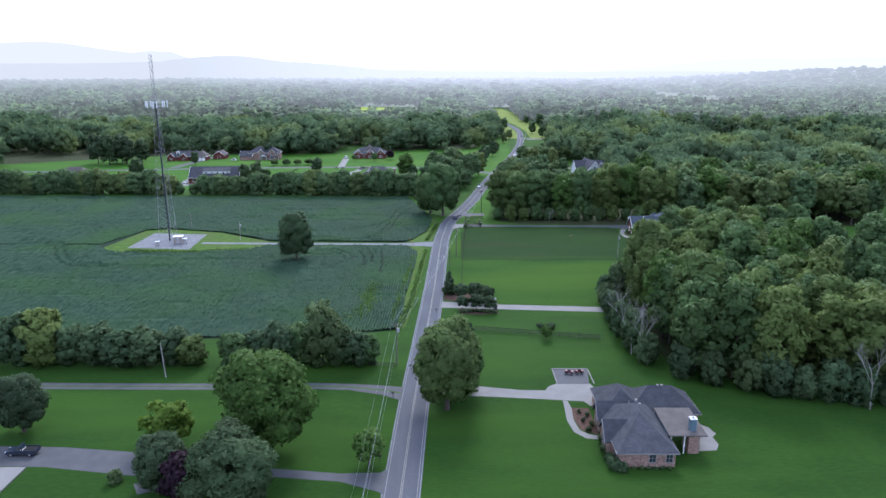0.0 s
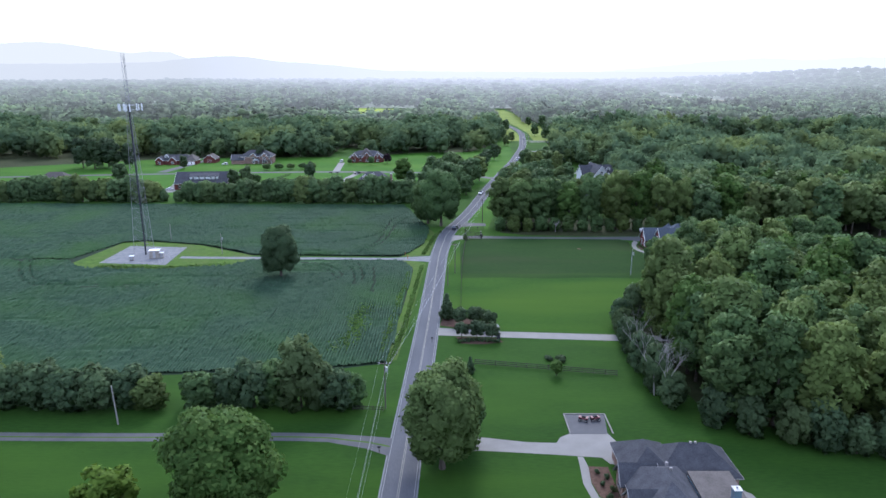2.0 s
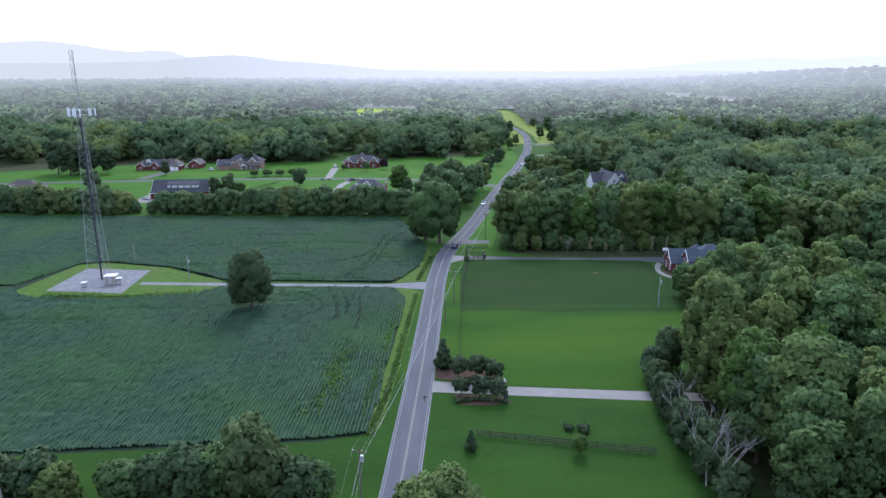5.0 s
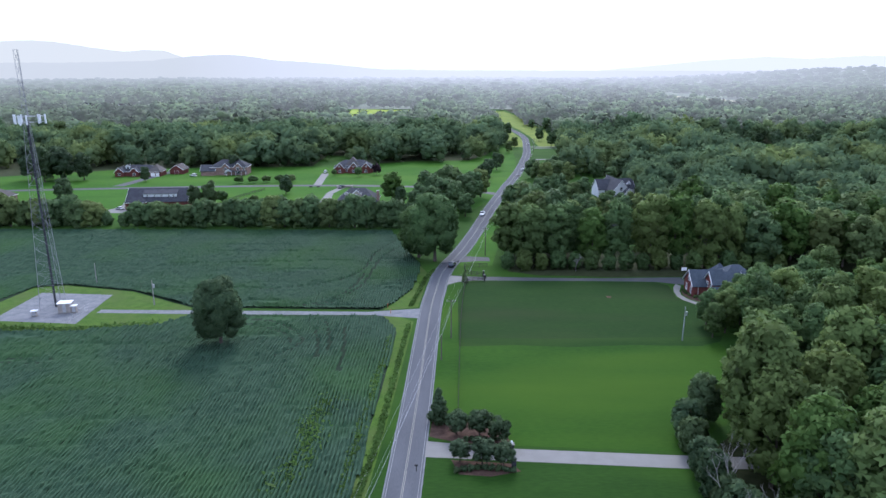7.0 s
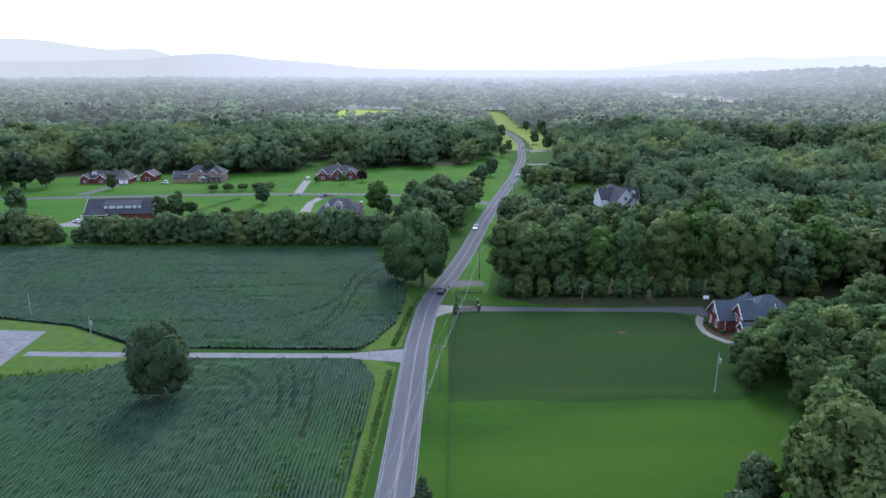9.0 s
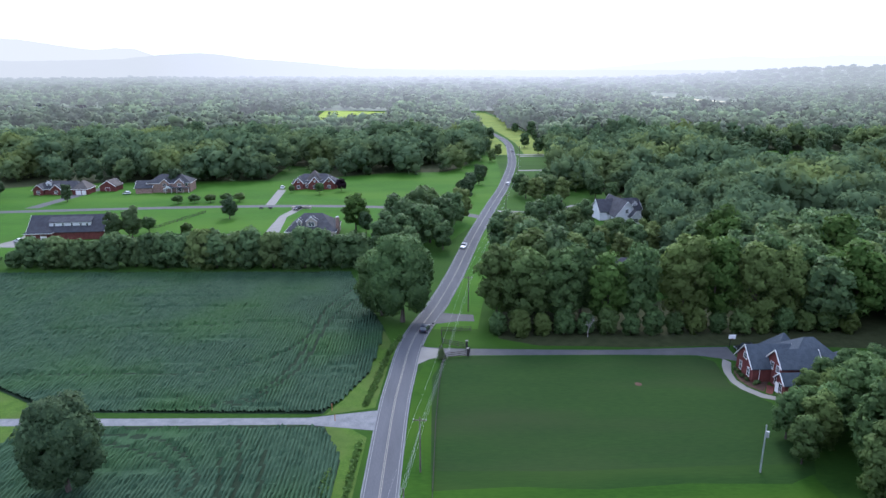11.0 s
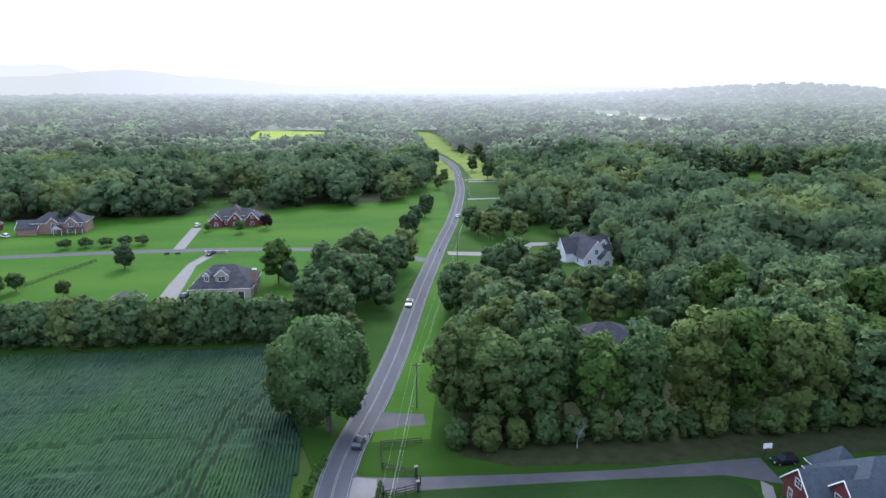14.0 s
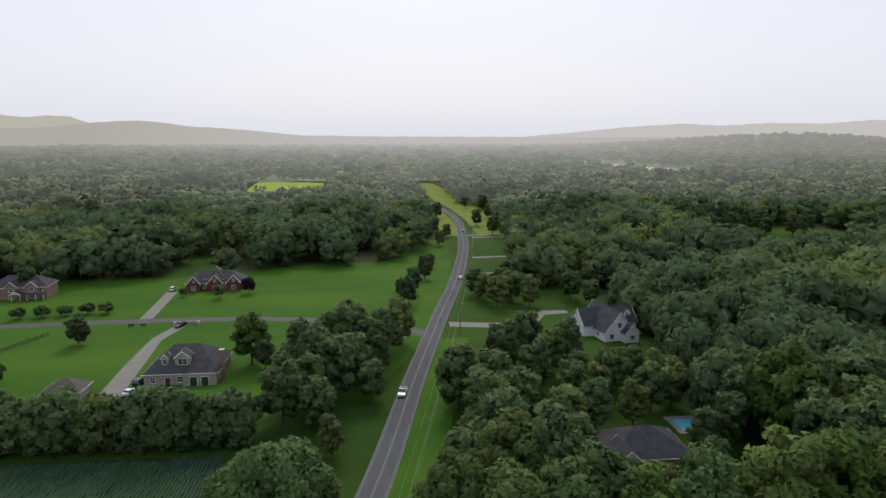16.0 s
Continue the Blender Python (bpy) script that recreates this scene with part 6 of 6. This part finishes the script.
def vehicle(kind, x, y, turn, paint_mat, label):
    """A car, van-like SUV or pickup; its length runs along y, the nose ahead."""
    ob = thing(kind, label, kind.replace("_", " "), pose(x, y, 0.026, 0, 0, turn))
    w, l = (0.95, 2.3) if kind == "car" else (1.0, 2.75 if kind == "pickup_truck" else 2.45)
    top = 1.5 if kind == "car" else 1.85
    belt = top * 0.6
    bm = bmesh.new()
    prof = [(-l, 0.45), (-l, belt * 0.95), (-l + 0.1, belt), (l * 0.35, belt), (l - 0.15, belt * 0.86), (l, belt * 0.7), (l, 0.4)]
    ring = []
    for sx in (-w, w):
        ring.append([bm.verts.new((sx, a, z)) for a, z in prof])
    n = len(prof)
    for i in range(n):
        bm.faces.new((ring[0][i], ring[0][(i + 1) % n], ring[1][(i + 1) % n], ring[1][i]))
    bm.faces.new(ring[1])
    bm.faces.new(list(reversed(ring[0])))
    bmesh.ops.recalc_face_normals(bm, faces=bm.faces)
    bmesh.ops.bevel(bm, geom=list(bm.edges), offset=0.07, segments=2, affect="EDGES")
    me = bpy.data.meshes.new("body")
    bm.to_mesh(me)
    bm.free()
    link_mesh("body", me, paint_mat, ob)
    back = -l * 0.05 if kind == "pickup_truck" else (-l * 0.62 if kind == "car" else -l * 0.92)
    front = l * 0.42
    q = w * 0.86
    glass_ = Geo().add([(-w * 0.96, back, belt), (w * 0.96, back, belt), (w * 0.96, front, belt), (-w * 0.96, front, belt), (-q, back + 0.25, top - 0.06), (q, back + 0.25, top - 0.06), (q, front - 0.75, top - 0.06), (-q, front - 0.75, top - 0.06)], [(4, 5, 6, 7), (0, 1, 5, 4), (1, 2, 6, 5), (2, 3, 7, 6), (3, 0, 4, 7)])
    cab = link_mesh("cabin_glass", glass_, PANE, ob)
    link_mesh("roof", Geo().box(-q - 0.02, q + 0.02, back + 0.2, front - 0.7, top - 0.07, top), paint_mat, cab)
    if kind == "pickup_truck":
        link_mesh("bed", Geo().box(-w * 0.82, w * 0.82, -l + 0.15, back - 0.15, belt - 0.02, belt + 0.012), RUBBER, ob, "dark truck bed")
        link_mesh("bed_wall", Geo().box(-w, -w * 0.86, -l, back, belt - 0.05, belt + 0.18).box(w * 0.86, w, -l, back, belt - 0.05, belt + 0.18).box(-w * 0.86, w * 0.86, -l, -l + 0.12, belt - 0.05, belt + 0.18), paint_mat, ob)
    for sx in (-1, 1):
        for fy in (-0.62, 0.62):
            wheel(ob, sx * (w - 0.08), l * fy, 0.36)
        link_mesh("headlight", Geo().box(sx * w * 0.75 - 0.16, sx * w * 0.75 + 0.16, l - 0.06, l + 0.03, belt * 0.66, belt * 0.82), WHITE_PLASTIC, ob)
        link_mesh("tail_light", Geo().box(sx * w * 0.8 - 0.12, sx * w * 0.8 + 0.12, -l - 0.03, -l + 0.06, belt * 0.66, belt * 0.88), MAROON, ob)


vehicle("pickup_truck", -78.4, 116.2, 90, CAR_DARK, "dark blue pickup parked on the asphalt court")
vehicle("suv", 86, 303.6, 90, CAR_BLACK, "black car parked beside the red brick house")
vehicle("suv", 4.4, 319, -14, CAR_DARK, "dark car driving along the country road")
vehicle("pickup_truck", 20.0, 407, 169, CAR_WHITE, "white pickup driving along the country road")
vehicle("car", 55.8, 556, -11, CAR_WHITE, "white car on the far stretch of road")
vehicle("car", 79.5, 722, -5, CAR_SILVER, "silver car on the far stretch of road")
vehicle("car", -55.6, 415.4, -20, CAR_WHITE, "white car parked on the concrete drive")
vehicle("suv", -55.4, 423, -14, CAR_DARK, "dark car parked beside the tan house")
vehicle("suv", -164.6, 528, 60, CAR_WHITE, "white car parked by the brick garage")
vehicle("suv", -80, 545, 0, CAR_WHITE, "white van parked beside the brick house")
vehicle("car", -163, 420, 60, CAR_WHITE, "white car parked beside the dark-roofed house")
vehicle("pickup_truck", -60, 483, 160, CAR_BLACK, "dark truck at the top of the drive")


def quad_bike(x, y, turn):
    ob = thing("quad_bike", "small maroon quad bike on the concrete pad", "quad bike", pose(x, y, 0.02, 0, 0, turn), "quad bikes on the pad")
    link_mesh("body", Geo().box(-0.35, 0.35, -0.9, 0.9, 0.45, 0.75).box(-0.5, 0.5, 0.45, 0.95, 0.7, 0.85).box(-0.5, 0.5, -0.95, -0.45, 0.7, 0.85), MAROON, ob)
    link_mesh("seat", Geo().box(-0.2, 0.2, -0.5, 0.3, 0.75, 0.95), RUBBER, ob)
    link_mesh("handlebar", Geo().tube((-0.4, 0.4, 1.1), (0.4, 0.4, 1.1), 0.03, n=5).tube((0, 0.5, 0.75), (0, 0.4, 1.1), 0.03, n=5), POT_IRON, ob)
    for sx in (-0.5, 0.5):
        for sy in (-0.65, 0.65):
            wheel(ob, sx, sy, 0.3)


quad_bike(28.2, 150.4, 70)
quad_bike(30.6, 150.6, 100)


def mailbox(x, y, turn=0):
    ob = thing("mailbox", "black roadside mailbox on a post", "mailbox", pose(x, y, 0, 0, 0, turn))
    link_mesh("post", Geo().box(-0.06, 0.06, -0.06, 0.06, -0.2, 1.05), FENCE_WOOD, ob)
    link_mesh("box", Geo().tube((-0.3, 0, 1.18), (0.3, 0, 1.18), 0.16, n=10), POT_IRON, ob)


for x, y in ((6.6, 321.5), (-3.2, 191), (-11.9, 138.5), (-12.4, 114), (37.6, 478)):
    mailbox(x, y)
hoop = thing("basketball_hoop", "basketball hoop on a pole beside the drive", "basketball hoop", pose(82.8, 305.4, 0))
link_mesh("pole", Geo().tube((0, 0, -0.1), (0, -0.6, 3.3), 0.08, n=7), POT_IRON, hoop)
link_mesh("backboard", Geo().box(-0.9, 0.9, -1.0, -0.93, 2.9, 4.0), WHITE_PLASTIC, hoop)
link_mesh("rim", Geo().tube((0, -1.0, 3.05), (0, -1.45, 3.05), 0.03, n=6).box(-0.23, 0.23, -1.5, -1.02, 3.03, 3.06), MAROON, hoop)
for x in (-78, -73.5):
    bench = thing("garden_bench", "dark garden bench beside the side road", "bench", pose(x - 0.5, 484.5, 0, 0, 0, 10), "benches on the lawn")
    link_mesh("seat", Geo().box(-1, 1, -0.3, 0.3, 0.42, 0.5), FENCE_WOOD, bench)
    link_mesh("backrest", Geo().box(-1, 1, 0.26, 0.34, 0.5, 1.0), FENCE_WOOD, bench)
    for sx in (-0.9, 0.9):
        link_mesh("leg", Geo().box(sx - 0.05, sx + 0.05, -0.28, 0.28, 0, 0.42), FENCE_WOOD, bench)
wall_g = Geo().box(-63, -53.5, 486.2, 486.8, 0, 1.1).box(-63, -62.2, 484, 486.2, 0, 1.3).box(-54.3, -53.5, 484, 486.2, 0, 1.3)
structure("entrance_wall", wall_g, STONE_PALE, "pale stone wall with piers at the drive entrance", "wall")
shed_l = thing("long_shed", "long low grey shed behind the trees", "shed", pose(80, 553, 0))
link_mesh("wall", Geo().box(0, 24, 0, 5, 0, 2.4), SIDING, shed_l)
link_mesh("roof", Geo().box(-0.4, 24.4, -0.4, 5.4, 2.4, 2.6), SHINGLE_BLUE, shed_l)


# ---- bare pale trees at the wood edge ----
def dead_tree(x, y, high, seed):
    r = random.Random(seed)
    ob = thing("dead_tree", "bare pale grey dead tree at the wood edge", "dead tree", pose(x, y, 0))
    trunk, twigs = Geo(), Geo()

    def grow(p, d, length, rad, depth):
        q = p + d * length
        (trunk if depth < 2 else twigs).tube(p, q, rad, rad * 0.62, 5 if depth < 3 else 3)
        if depth < 5:
            for _ in range(3 if depth < 3 else 2):
                n = (d + Vector((r.uniform(-0.7, 0.7), r.uniform(-0.7, 0.7), r.uniform(-0.1, 0.5)))).normalized()
                grow(q, n, length * r.uniform(0.55, 0.8), rad * 0.6, depth + 1)

    grow(Vector((0, 0, -0.2)), Vector((r.uniform(-0.1, 0.1), r.uniform(-0.1, 0.1), 1)).normalized(), high * 0.34, 0.17, 0)
    link_mesh("trunk", trunk, PALE_BARK, ob)
    link_mesh("twig_crown", twigs, PALE_BARK, ob)


for x, y, hh, sd in ((45.8, 161.5, 15, 1), (46.6, 157.2, 14, 2), (45.4, 177, 13, 5), (88, 133.6, 17, 3), (93, 132.6, 17, 4), (48, 313.4, 6, 7)):
    dead_tree(x, y, hh, sd)
